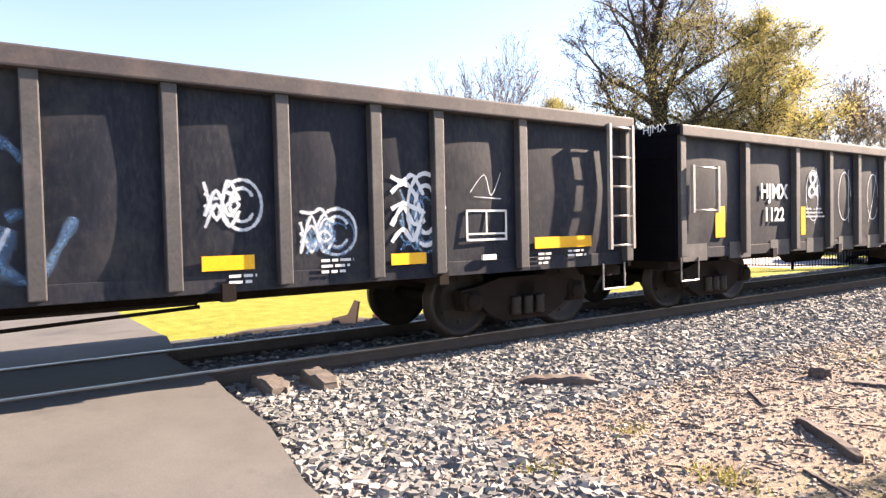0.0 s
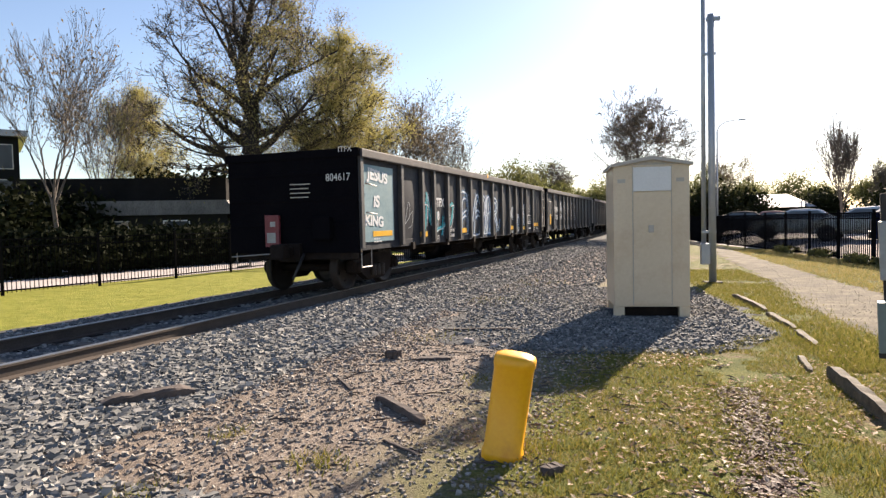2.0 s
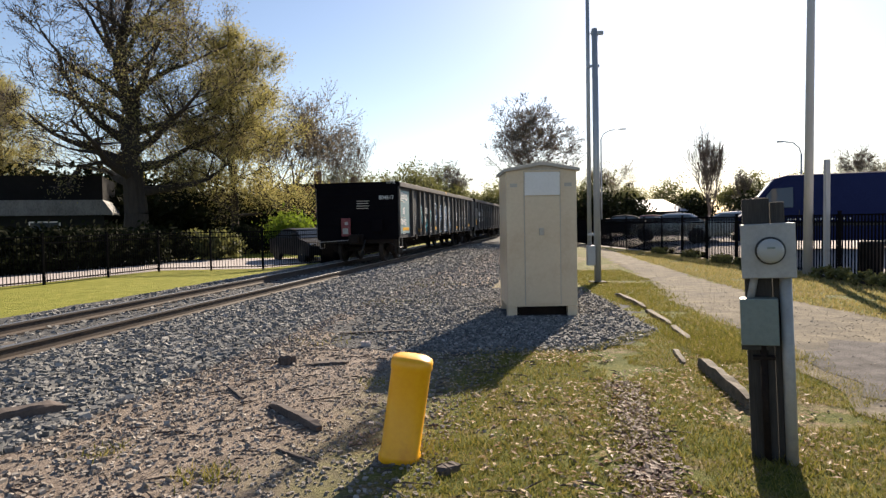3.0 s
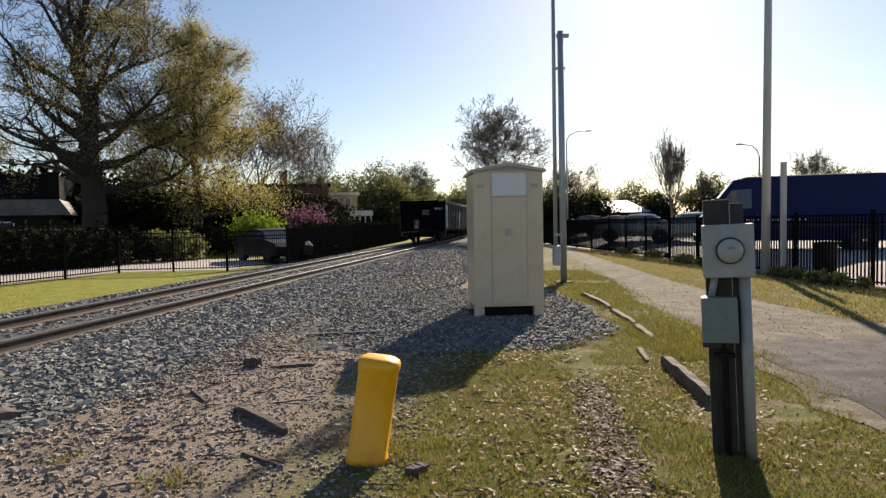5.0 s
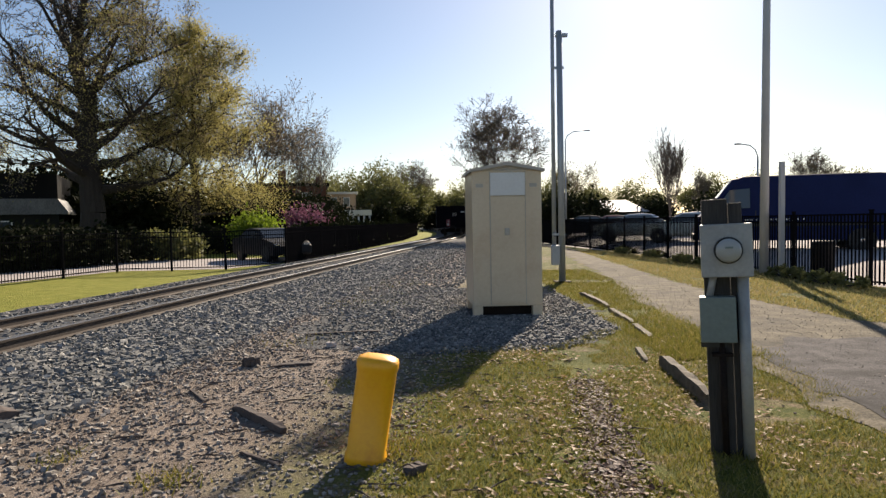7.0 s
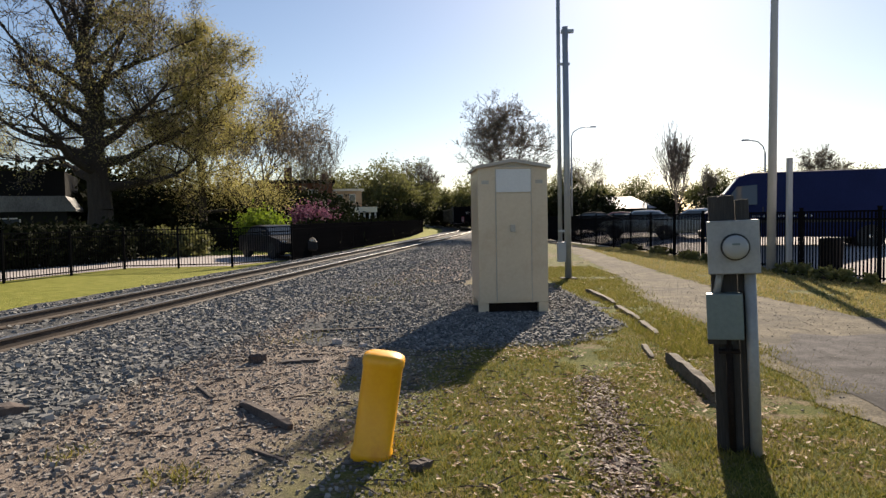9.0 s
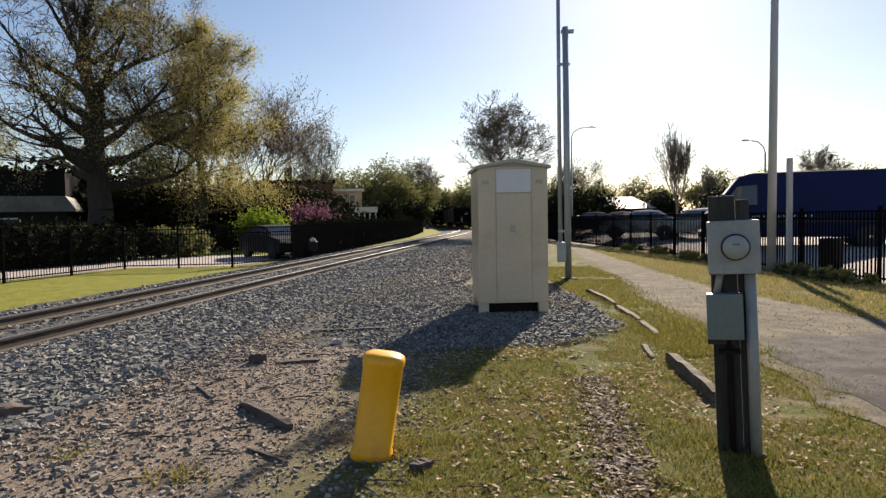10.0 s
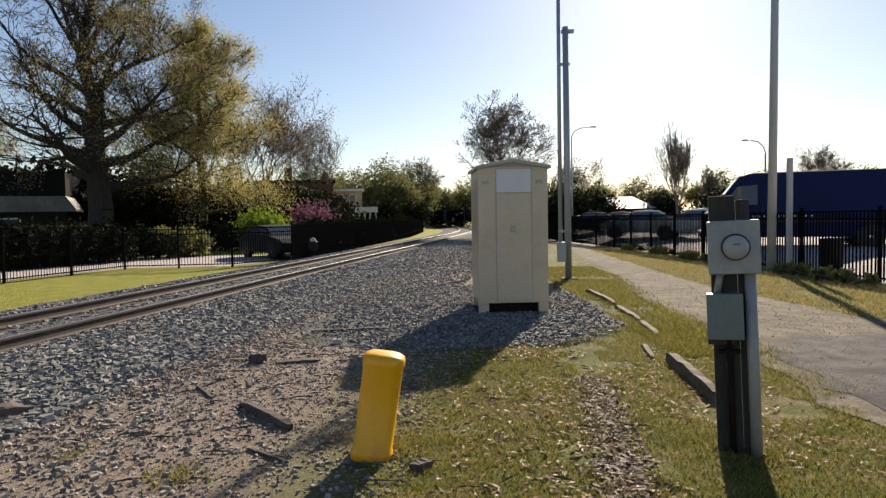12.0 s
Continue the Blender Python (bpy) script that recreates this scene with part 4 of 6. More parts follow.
def tree(name, label, seed, height, trunk_r, trunk_h, spread, depth, leaf, count, size, scatter, up=0.5, bark="bark", limbs=6, lean=0.75, ratio=0.36, clump=1.0, leaf2="", leaf2_share=0.0):
    rnd = random.Random(seed)
    t = base(name, pose(0, 0, 0), label, "tree", "trees")
    segs, tips = [], []
    top = Vector((rnd.uniform(-0.3, 0.3), rnd.uniform(-0.3, 0.3), trunk_h))
    trunk = [(Vector((0, 0, -0.2)), Vector((0, 0, 0.5)), trunk_r * 1.45, trunk_r * 1.08, 9), (Vector((0, 0, 0.5)), top * 0.6, trunk_r * 1.08, trunk_r * 0.95, 9), (top * 0.6, top, trunk_r * 0.95, trunk_r * 0.85, 9)]
    for k in range(limbs):
        a = 2 * math.pi * (k + rnd.uniform(-0.3, 0.3)) / limbs
        w = lean * rnd.uniform(0.6, 1.35) if k else 0.12
        d = Vector((math.cos(a) * w, math.sin(a) * w, 1)).normalized()
        start = top * rnd.uniform(0.72, 1.0)
        grow(rnd, start, d, height * ratio * rnd.uniform(0.85, 1.1), trunk_r * rnd.uniform(0.42, 0.6), depth, segs, tips, spread, up)
    vs, fs = limbs_mesh(trunk)
    o = new("trunk", flat_mesh("trunk", vs, fs, bark))
    o.parent = t
    vs, fs = limbs_mesh(segs)
    o = new("branchwork", flat_mesh("branchwork", vs, fs, bark))
    o.parent = t
    if count:
        ends = [p for p, dep in tips]
        rnd.shuffle(ends)
        ends = ends[:max(8, int(len(ends) * clump))]
        first = int(count * (1 - leaf2_share))
        o = new("crown", leaves_mesh("crown", ends, first, size, scatter, leaf, seed))
        o.parent = t
        if leaf2:
            lows = sorted(ends, key=lambda p: p.x)[-len(ends) // 3:]
            o = new("crown", leaves_mesh("crown", lows, count - first, size, scatter, leaf2, seed + 1))
            o.parent = t
    return t


def leader_tree(name, label, seed, height, trunk_r, first, radius, limbs, leaf, count, size, scatter, bark="bark", twigs=2, top=0.45, rise=0.35, leaf2="", leaf2_share=0.0):
    """A tree with one stem up through its crown and long limbs that leave it level below and steeper above."""
    rnd = random.Random(seed)
    t = base(name, pose(0, 0, 0), label, "tree", "trees")
    stem, p, n = [], Vector((0, 0, -0.2)), 9
    for i in range(n):
        q = Vector((rnd.uniform(-0.12, 0.12) * i * trunk_r, rnd.uniform(-0.12, 0.12) * i * trunk_r, height * 0.93 * ((i + 1) / n) ** 1.25))
        stem.append((p, q, trunk_r * (1.35 if i == 0 else (1 - i / n) ** 0.8 + 0.05), trunk_r * ((1 - (i + 1) / n) ** 0.8 + 0.05), 9))
        p = q
    segs, tips = [], []
    for k in range(limbs):
        f = (k + rnd.random() * 0.6) / limbs
        h = first + (height * 0.9 - first) * f
        for a, c, r0, r1, _ in stem:
            if a.z <= h <= c.z:
                start = a.lerp(c, (h - a.z) / (c.z - a.z))
                girth = r0 + (r1 - r0) * (h - a.z) / (c.z - a.z)
        az = 2.399 * k + rnd.uniform(-0.4, 0.4)
        reach = radius * (1 - (1 - top) * f ** 1.6) * rnd.uniform(0.8, 1.12)
        d = Vector((math.cos(az), math.sin(az), 0.2 + 1.15 * f ** 1.2 + rnd.uniform(-0.2, 0.4))).normalized()
        r, p, pieces = min(girth * 0.62, trunk_r * 0.45), start, 7
        for i in range(pieces):
            d = (d + Vector((rnd.gauss(0, 0.17), rnd.gauss(0, 0.17), rnd.gauss(0, 0.1) + rise * 0.16))).normalized()
            q = p + d * (reach / pieces)
            segs.append((p, q, r, r * 0.8, 5))
            p, r = q, r * 0.8
            if i >= 1:
                for _ in range(1 + (rnd.random() < 0.5)):
                    side = Vector((rnd.gauss(0, 1), rnd.gauss(0, 1), rnd.gauss(0.35, 0.5))).normalized()
                    grow(rnd, p, (d * 0.6 + side).normalized(), reach * rnd.uniform(0.14, 0.24), r * 0.5, twigs, segs, tips, 0.7, 0.4)
    for child, pieces in (("trunk", stem), ("branchwork", segs)):
        vs, fs = limbs_mesh(pieces)
        o = new(child, flat_mesh(child, vs, fs, bark))
        o.parent = t
    ends = [p for p, _ in tips]
    rnd.shuffle(ends)
    ends = ends[:int(len(ends) * 0.6)]
    first_share = int(count * (1 - leaf2_share))
    o = new("crown", leaves_mesh("crown", ends, first_share, size, scatter, leaf, seed))
    o.parent = t
    if leaf2:
        some = sorted(ends, key=lambda p: p.x - 0.5 * p.z)[-len(ends) // 3:]
        o = new("crown", leaves_mesh("crown", some, count - first_share, size, scatter, leaf2, seed + 1))
        o.parent = t
    return t


def shrub(name, label, seed, w, d, h, leaf, count, size):
    """A bush: a few stems and a heap of leaves with a lumpy outline."""
    rnd = random.Random(seed)
    t = base(name, pose(0, 0, 0), label, "bush", "bushes")
    lumps = []
    for _ in range(26):
        a, r = rnd.uniform(0, 6.283), math.sqrt(rnd.random())
        z = h * (0.25 + 0.62 * rnd.random() * math.sqrt(max(0, 1 - 0.7 * r * r)))
        lumps.append(Vector((w / 2 * r * 0.85 * math.cos(a), d / 2 * r * 0.85 * math.sin(a), z)))
    bm = bmesh.new()
    for p in lumps[:9]:
        add_tube(bm, (p.x * 0.2, p.y * 0.2, -0.05), p, 0.035, 0.012, n=5)
    part("stem", bm, "bark", t)
    o = new("foliage", leaves_mesh("foliage", lumps, count, size, min(w, h) * 0.17, leaf, seed))
    o.parent = t
    return t


def put(t, az, dist, turn=0.0, scale=1.0, z=0.0):
    x, y = polar(az, dist)
    t.matrix_basis = pose(x, y, z, 0, 0, turn)
    if scale != 1.0:
        t.scale = (scale,) * 3
    return t


def again(t, az, dist, turn, label=""):
    x, y = polar(az, dist)
    return tagged(copy_thing(t, pose(x, y, 0, 0, 0, turn)), label)


def build_trees():
    oak = leader_tree("oak_tree", "large spreading oak with dark limbs and olive brown spring leaves", 11, 17.0, 0.7, 3.4, 6.7, 30, "leaf_brown", 62000, 0.048, 0.36, twigs=3, leaf2="leaf_olive", leaf2_share=0.5)
    put(oak, -28.6, 38, 20)
    lime = leader_tree("oak_tree", "yellowish olive oak with dense drooping foliage", 17, 13.6, 0.3, 2.2, 4.4, 24, "leaf_gold", 82000, 0.051, 0.42, twigs=3, rise=-0.2, top=0.4)
    put(lime, -20.9, 42, 0)
    again(lime, -37.5, 62, 140)
    brown = tree("tall_tree", "slim tree with fine brown budding twigs", 23, 12.5, 0.22, 4.0, 0.55, 5, "leaf_brown", 5000, 0.09, 0.4, 0.8, bark="bark_grey", limbs=5, lean=0.36, ratio=0.25)
    put(brown, -16.2, 58, 0)
    again(brown, -18.0, 60, 70)
    again(brown, -22.5, 60, 220)
    again(brown, 12.0, 125, 50)
    bare = tree("bare_tree", "leafless tree with a haze of thin grey twigs", 31, 12.0, 0.2, 3.2, 0.5, 5, "leaf_brown", 1500, 0.1, 0.4, 1.0, bark="bark_grey", limbs=6, lean=0.5, ratio=0.29)
    put(bare, -43.3, 40, 0)
    bare.scale = (0.62, 0.62, 1.0)
    again(bare, -13.0, 74, 200)
    again(bare, -11.0, 78, 300)
    again(bare, -40.0, 52, 40)
    round_tree = leader_tree("shade_tree", "round-crowned budding shade tree beyond the track", 41, 9.4, 0.26, 4.2, 4.9, 26, "leaf_brown", 9000, 0.05, 0.3, bark="bark_grey", twigs=3, top=0.62)
    put(round_tree, 5.2, 57, 0)
    again(round_tree, -2.4, 112, 60)
    again(round_tree, 30.5, 120, 10)
    cone = tree("pear_tree", "bare upright ornamental pear tree with a narrow crown", 47, 7.8, 0.1, 1.4, 0.3, 5, "leaf_brown", 700, 0.06, 0.2, 1.0, bark="bark_grey", limbs=9, lean=0.24, ratio=0.235)
    put(cone, 20.2, 52, 0)
    cone.scale = (0.55, 0.55, 1.2)
    again(cone, 22.6, 95, 100)
    # woods behind
    wood = tree("wood_tree", "dense green and brown woodland tree", 53, 10.5, 0.28, 2.2, 0.7, 4, "leaf_green", 9000, 0.2, 0.6, 0.4, limbs=8, lean=0.8, ratio=0.27)
    put(wood, -5.2, 98, 0)
    for az, dist, turn in ((-7.0, 110, 40), (-3.6, 105, 90), (-1.0, 140, 10), (1.6, 150, 200), (3.2, 135, 260), (6.5, 150, 30), (9.0, 175, 120), (11.6, 125, 70), (14.0, 170, 300), (17.5, 150, 20), (23.0, 140, 180), (26.5, 150, 100), (33.0, 150, 200), (-9.5, 120, 150), (-12.5, 100, 250), (-57.0, 60, 80), (-62.0, 66, 10)):
        again(wood, az, dist, turn)
    dark = shrub("shrub", "evergreen understorey shrub below the trees, leaves darkened for shade", 61, 6.0, 4.0, 4.2, "leaf_shaded", 5200, 0.2)
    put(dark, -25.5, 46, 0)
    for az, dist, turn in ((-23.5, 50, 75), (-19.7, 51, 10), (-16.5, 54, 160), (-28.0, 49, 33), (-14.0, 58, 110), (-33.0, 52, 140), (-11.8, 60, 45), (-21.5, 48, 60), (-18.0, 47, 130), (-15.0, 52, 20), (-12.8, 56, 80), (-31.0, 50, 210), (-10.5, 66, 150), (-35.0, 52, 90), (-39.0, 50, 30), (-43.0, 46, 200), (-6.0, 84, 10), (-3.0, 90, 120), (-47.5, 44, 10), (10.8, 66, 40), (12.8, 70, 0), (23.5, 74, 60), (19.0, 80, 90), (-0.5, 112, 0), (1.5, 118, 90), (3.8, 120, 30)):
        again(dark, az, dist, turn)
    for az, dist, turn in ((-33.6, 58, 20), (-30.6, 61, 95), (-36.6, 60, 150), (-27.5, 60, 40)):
        again(dark, az, dist, turn, "tall evergreen thicket behind the low building, leaves darkened for shade").scale = (1.5, 1.5, 1.55)
    hedge = shrub("hedge", "low green hedge behind the fence, leaves darkened for shade", 67, 3.6, 1.5, 1.6, "leaf_shaded", 3600, 0.12)
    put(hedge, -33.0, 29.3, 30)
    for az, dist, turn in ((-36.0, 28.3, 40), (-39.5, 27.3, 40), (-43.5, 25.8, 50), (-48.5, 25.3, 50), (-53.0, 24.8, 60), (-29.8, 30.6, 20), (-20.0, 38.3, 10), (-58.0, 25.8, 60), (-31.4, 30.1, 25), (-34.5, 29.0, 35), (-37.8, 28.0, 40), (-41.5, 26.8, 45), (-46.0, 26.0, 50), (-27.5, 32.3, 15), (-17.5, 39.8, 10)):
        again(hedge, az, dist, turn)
    # hedge copies added only to darken what shows behind the far left fence
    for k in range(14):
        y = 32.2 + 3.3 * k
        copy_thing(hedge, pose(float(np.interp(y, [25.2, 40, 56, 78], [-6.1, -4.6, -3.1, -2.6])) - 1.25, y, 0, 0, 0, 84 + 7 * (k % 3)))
    green = shrub("shrub", "leafy mid-green shrub at the car park's edge", 71, 3.2, 1.6, 1.5, "leaf_green", 2600, 0.12)
    put(green, -24.3, 33, 0)
    again(green, -22.0, 33.5, 90)
    bright = shrub("shrub", "bright lime green rounded bush", 73, 3.1, 2.4, 2.35, "leaf_lime", 4200, 0.1)
    put(bright, -15.9, 37, 0)
    pink = shrub("redbud_bush", "purplish pink redbud in blossom", 79, 3.6, 3.0, 3.0, "leaf_pink", 3600, 0.1)
    put(pink, -12.0, 48, 0)
    fir = shrub("evergreen", "tall dark conical evergreen", 83, 2.4, 2.4, 5.0, "leaf_shaded", 5000, 0.14)
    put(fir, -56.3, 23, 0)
    # weeds along the right fence
    weed = shrub("weeds", "low green weeds along the fence foot", 89, 2.2, 0.5, 0.3, "leaf_green", 900, 0.05)
    put(weed, 19.0, 27.0, 95)
    for az, dist, turn in ((21.5, 23.6, 95), (24.0, 21.5, 95), (29.5, 18.2, 98), (32.2, 16.8, 98), (16.5, 30, 97)):
        again(weed, az, dist, turn)


# ---- buildings ----
def window_on(parent, x0, z0, x1, z1, y, glassy="glass"):
    w = part("window", box(x0, y - 0.05, z0, x1, y + 0.02, z1), "trim_white", parent)
    part("pane", box(x0 + 0.07, y - 0.07, z0 + 0.07, x1 - 0.07, y - 0.045, z1 - 0.07), glassy, w)


def gable(bm, w, d, z, rise, over=0.35):
    add_prism(bm, [(-w / 2 - over, z), (w / 2 + over, z), (0, z + rise)], d + 2 * over, Matrix.Translation((0, d + over, 0)) @ Euler((math.pi / 2, 0, 0)).to_matrix().to_4x4())
    return bm


def build_buildings():
    # long low building with a pale roof edge, behind the oak
    x, y = polar(-35.5, 44)
    low = base("low_building", pose(x, y, 0, 0, 0, 24), "long low dark building with a pale metal roof edge", "building")
    part("wall", box(-9, 0, 0, 3.6, 8, 2.5), "wall_dark", low)
    part("roof", (lambda b: add_prism(b, [(-9.6, 2.45), (4.1, 2.45), (4.1, 2.6), (3.6, 3.35), (-9.0, 3.35), (-9.6, 2.6)], 8.6, Matrix.Translation((0, 8.3, 0)) @ Euler((math.pi / 2, 0, 0)).to_matrix().to_4x4()))(bmesh.new()), "roof_weathered", low)
    part("upper_roof", box(-9.4, 1.5, 3.35, 3.4, 8, 4.9), "roof_dark", low)
    for k in range(3):
        window_on(low, -7.5 + 3.6 * k, 1.0, -5.9 + 3.6 * k, 2.1, 0)
    # glassy building far left
    x, y = polar(-54.0, 62)
    off = base("office_building", pose(x, y, 0, 0, 0, 48), "green-glazed office building behind trees", "building")
    part("wall", box(-9, 0, 0, 9, 12, 9.2), "wall_dark", off)
    part("roof", box(-9.6, -0.6, 9.2, 9.6, 12, 9.7), "roof_metal", off)
    for r in range(3):
        for k in range(8):
            window_on(off, -8.6 + 2.2 * k, 1.0 + 2.8 * r, -6.8 + 2.2 * k, 3.0 + 2.8 * r, 0)
    # brick house with a tan porch
    x, y = polar(-10.4, 82)
    h = base("house", pose(x, y, 0, 0, 0, 12), "two-storey dark brick house with a tan porch and white columns", "house")
    part("wall", box(-8.5, 0, 0, 0.6, 9, 6.4), "brick", h)
    part("roof", box(-8.9, -0.4, 6.4, 1.0, 9.4, 6.8), "roof_dark", h)
    part("chimney", box(-5.4, 3, 6.8, -4.4, 4, 8.6), "brick", h)
    part("chimney", box(-0.6, 2, 6.8, 0.2, 2.8, 7.8), "brick", h)
    part("upper_storey", box(0.6, 0.8, 3.4, 4.4, 8, 5.4), "house_tan", h)
    part("cornice", box(0.5, 0.6, 5.4, 4.7, 8.2, 5.7), "trim_white", h)
    part("lower_storey", box(0.6, 0.3, 0, 3.2, 8, 3.4), "house_tan", h)
    part("porch_roof", box(2.2, -1.2, 2.6, 6.2, 6, 3.3), "trim_white", h)
    for k in range(6):
        part("column", tube((2.45 + 0.7 * k, -1.0, 0), (2.45 + 0.7 * k, -1.0, 2.6), 0.12, n=8), "trim_white", h)
    for k in range(3):
        window_on(h, -7.6 + 2.6 * k, 1.0, -6.4 + 2.6 * k, 2.6, 0)
        window_on(h, -7.6 + 2.6 * k, 4.0, -6.4 + 2.6 * k, 5.6, 0)
    for k in range(2):
        window_on(h, 1.2 + 1.6 * k, 3.8, 2.0 + 1.6 * k, 5.0, 0.8)
    # pale-roofed building beyond the car park
    x, y = polar(15.4, 78)
    s = base("store_building", pose(x, y, 0, 0, 0, -15), "low store with a bright hipped metal roof", "building")
    part("wall", box(-3.6, 0, 0, 3.6, 7, 2.4), "wall_dark", s)
    bm = bmesh.new()
    r = bmesh.ops.create_cube(bm, size=1)
    for v in r["verts"]:
        top = v.co.z > 0
        v.co = Vector((v.co.x * (3.2 if top else 8.6), 3.5 + v.co.y * (2.0 if top else 8.6), 3.9 if top else 2.4))
    part("roof", bm, "roof_metal", s)
    for k in range(3):
        window_on(s, -3.0 + 2.1 * k, 0.9, -1.6 + 2.1 * k, 2.0, 0)
    x, y = polar(12.6, 95)
    s2 = base("store_building", pose(x, y, 0, 0, 0, -12), "long low flat-roofed store far beyond the car park", "building")
    part("wall", box(-9, 0, 0, 12, 8, 3.0), "brick", s2)
    part("roof", box(-9.4, -0.4, 3.0, 12.4, 8.4, 3.4), "trim_white", s2)
    for k in range(6):
        window_on(s2, -8 + 3.2 * k, 0.8, -6 + 3.2 * k, 2.4, 0)


# ---- vehicles ----
def wheel_on(parent, x, y, r, w=0.22):
    side = 1 if y > 0 else -1
    bm = bmesh.new()
    turn = Matrix.Translation((x, y, r)) @ Euler((-side * math.pi / 2, 0, 0)).to_matrix().to_4x4()
    add_lathe(bm, [(r * 0.62, -w), (r * 0.94, -w), (r, -w * 0.8), (r, -w * 0.15), (r * 0.94, 0), (r * 0.64, 0)], 24, turn)
    t = part("wheel", bm, "tyre", parent)
    bm = bmesh.new()
    add_lathe(bm, [(r * 0.63, -w * 0.5), (r * 0.63, -0.01), (r * 0.5, -0.03), (r * 0.15, 0.005)], 16, turn)
    part("rim", bm, "chrome", t)


def vehicle(name, label, m, paint, outline, half, panes, wheels, r, screen, lamps):
    """outline: the body from the side, nose at +x; panes: side windows; screen: the windscreen's lower and upper ends."""
    v = base(name, m, label, name, "parked vehicles")
    bm = bmesh.new()
    n = len(outline)
    top = max(z for _, z in outline)
    rows = []
    for y, k in ((-half, 1), (-half * 0.93, 1.0), (half * 0.93, 1.0), (half, 1)):
        row = []
        for x, z in outline:
            tuck = 0.0
            if z > top * 0.55:
                tuck = (z - top * 0.55) / (top * 0.45) * half * 0.13
            yy = y - math.copysign(tuck, y)
            inset = 0.03 if abs(y) == half else 0
            row.append(bm.verts.new((x * (1 - inset * 0.25), yy, z - inset * (z > top * 0.9))))
        rows.append(row)
    for a, c in zip(rows, rows[1:]):
        for i in range(n):
            f = bm.faces.new((a[i], a[(i + 1) % n], c[(i + 1) % n], c[i]))
            f.smooth = False
    bm.faces.new(list(reversed(rows[0])))
    bm.faces.new(rows[-1])
    bmesh.ops.recalc_face_normals(bm, faces=bm.faces[:])
    part("body", bm, paint, v)

    def lean(z):
        return half - (max(0, z - top * 0.55) / (top * 0.45)) * half * 0.13

    for pane in panes:
        for side in (-1, 1):
            bm = bmesh.new()
            vs = [bm.verts.new((x, side * (lean(z) + 0.006), z)) for x, z in pane]
            f = bm.faces.new(vs)
            e = bmesh.ops.extrude_face_region(bm, geom=[f])
            bmesh.ops.translate(bm, verts=[q for q in e["geom"] if isinstance(q, bmesh.types.BMVert)], vec=(0, side * 0.012, 0))
            bmesh.ops.recalc_face_normals(bm, faces=bm.faces[:])
            part("side_window", bm, "glass", v)
    (xa, za), (xb, zb) = screen
    bm = bmesh.new()
    nx, nz = -(zb - za), (xb - xa)
    l = math.hypot(nx, nz)
    nx, nz = -nx / l * 0.012, -nz / l * 0.012
    nx, nz = abs(nx), abs(nz)
    quad = [(xa + nx, -lean(za) * 0.86, za + nz), (xa + nx, lean(za) * 0.86, za + nz), (xb + nx, lean(zb) * 0.86, zb + nz), (xb + nx, -lean(zb) * 0.86, zb + nz)]
    f = bm.faces.new([bm.verts.new(q) for q in quad])
    e = bmesh.ops.extrude_face_region(bm, geom=[f])
    bmesh.ops.translate(bm, verts=[q for q in e["geom"] if isinstance(q, bmesh.types.BMVert)], vec=(nx, 0, nz))
    bmesh.ops.recalc_face_normals(bm, faces=bm.faces[:])
    part("windscreen", bm, "glass", v)
    for x in wheels:
        for side in (-1, 1):
            wheel_on(v, x, side * (half + 0.01), r)
            bm = bmesh.new()
            add_lathe(bm, [(r * 1.18, 0), (r * 1.18, 0.012)], 24, Matrix.Translation((x, side * (half + 0.001), r)) @ Euler((-side * math.pi / 2, 0, 0)).to_matrix().to_4x4())
            part("wheel_arch", bm, "plastic_black", v)
    for (x, z), mat, nm in lamps:
        for side in (-1, 1):
            part(nm, box(x - 0.05, side * half * 0.78 - 0.14, z - 0.08, x + 0.05, side * half * 0.78 + 0.14, z + 0.08, bevel=0.02), mat, v)
    for side in (-1, 1):
        part("wing_mirror", box(xa - 0.25, side * (half + 0.1) - 0.09, za + 0.02, xa - 0.12, side * (half + 0.1) + 0.09, za + 0.24 * top / 1.6, bevel=0.03), "plastic_black", v)
    return v


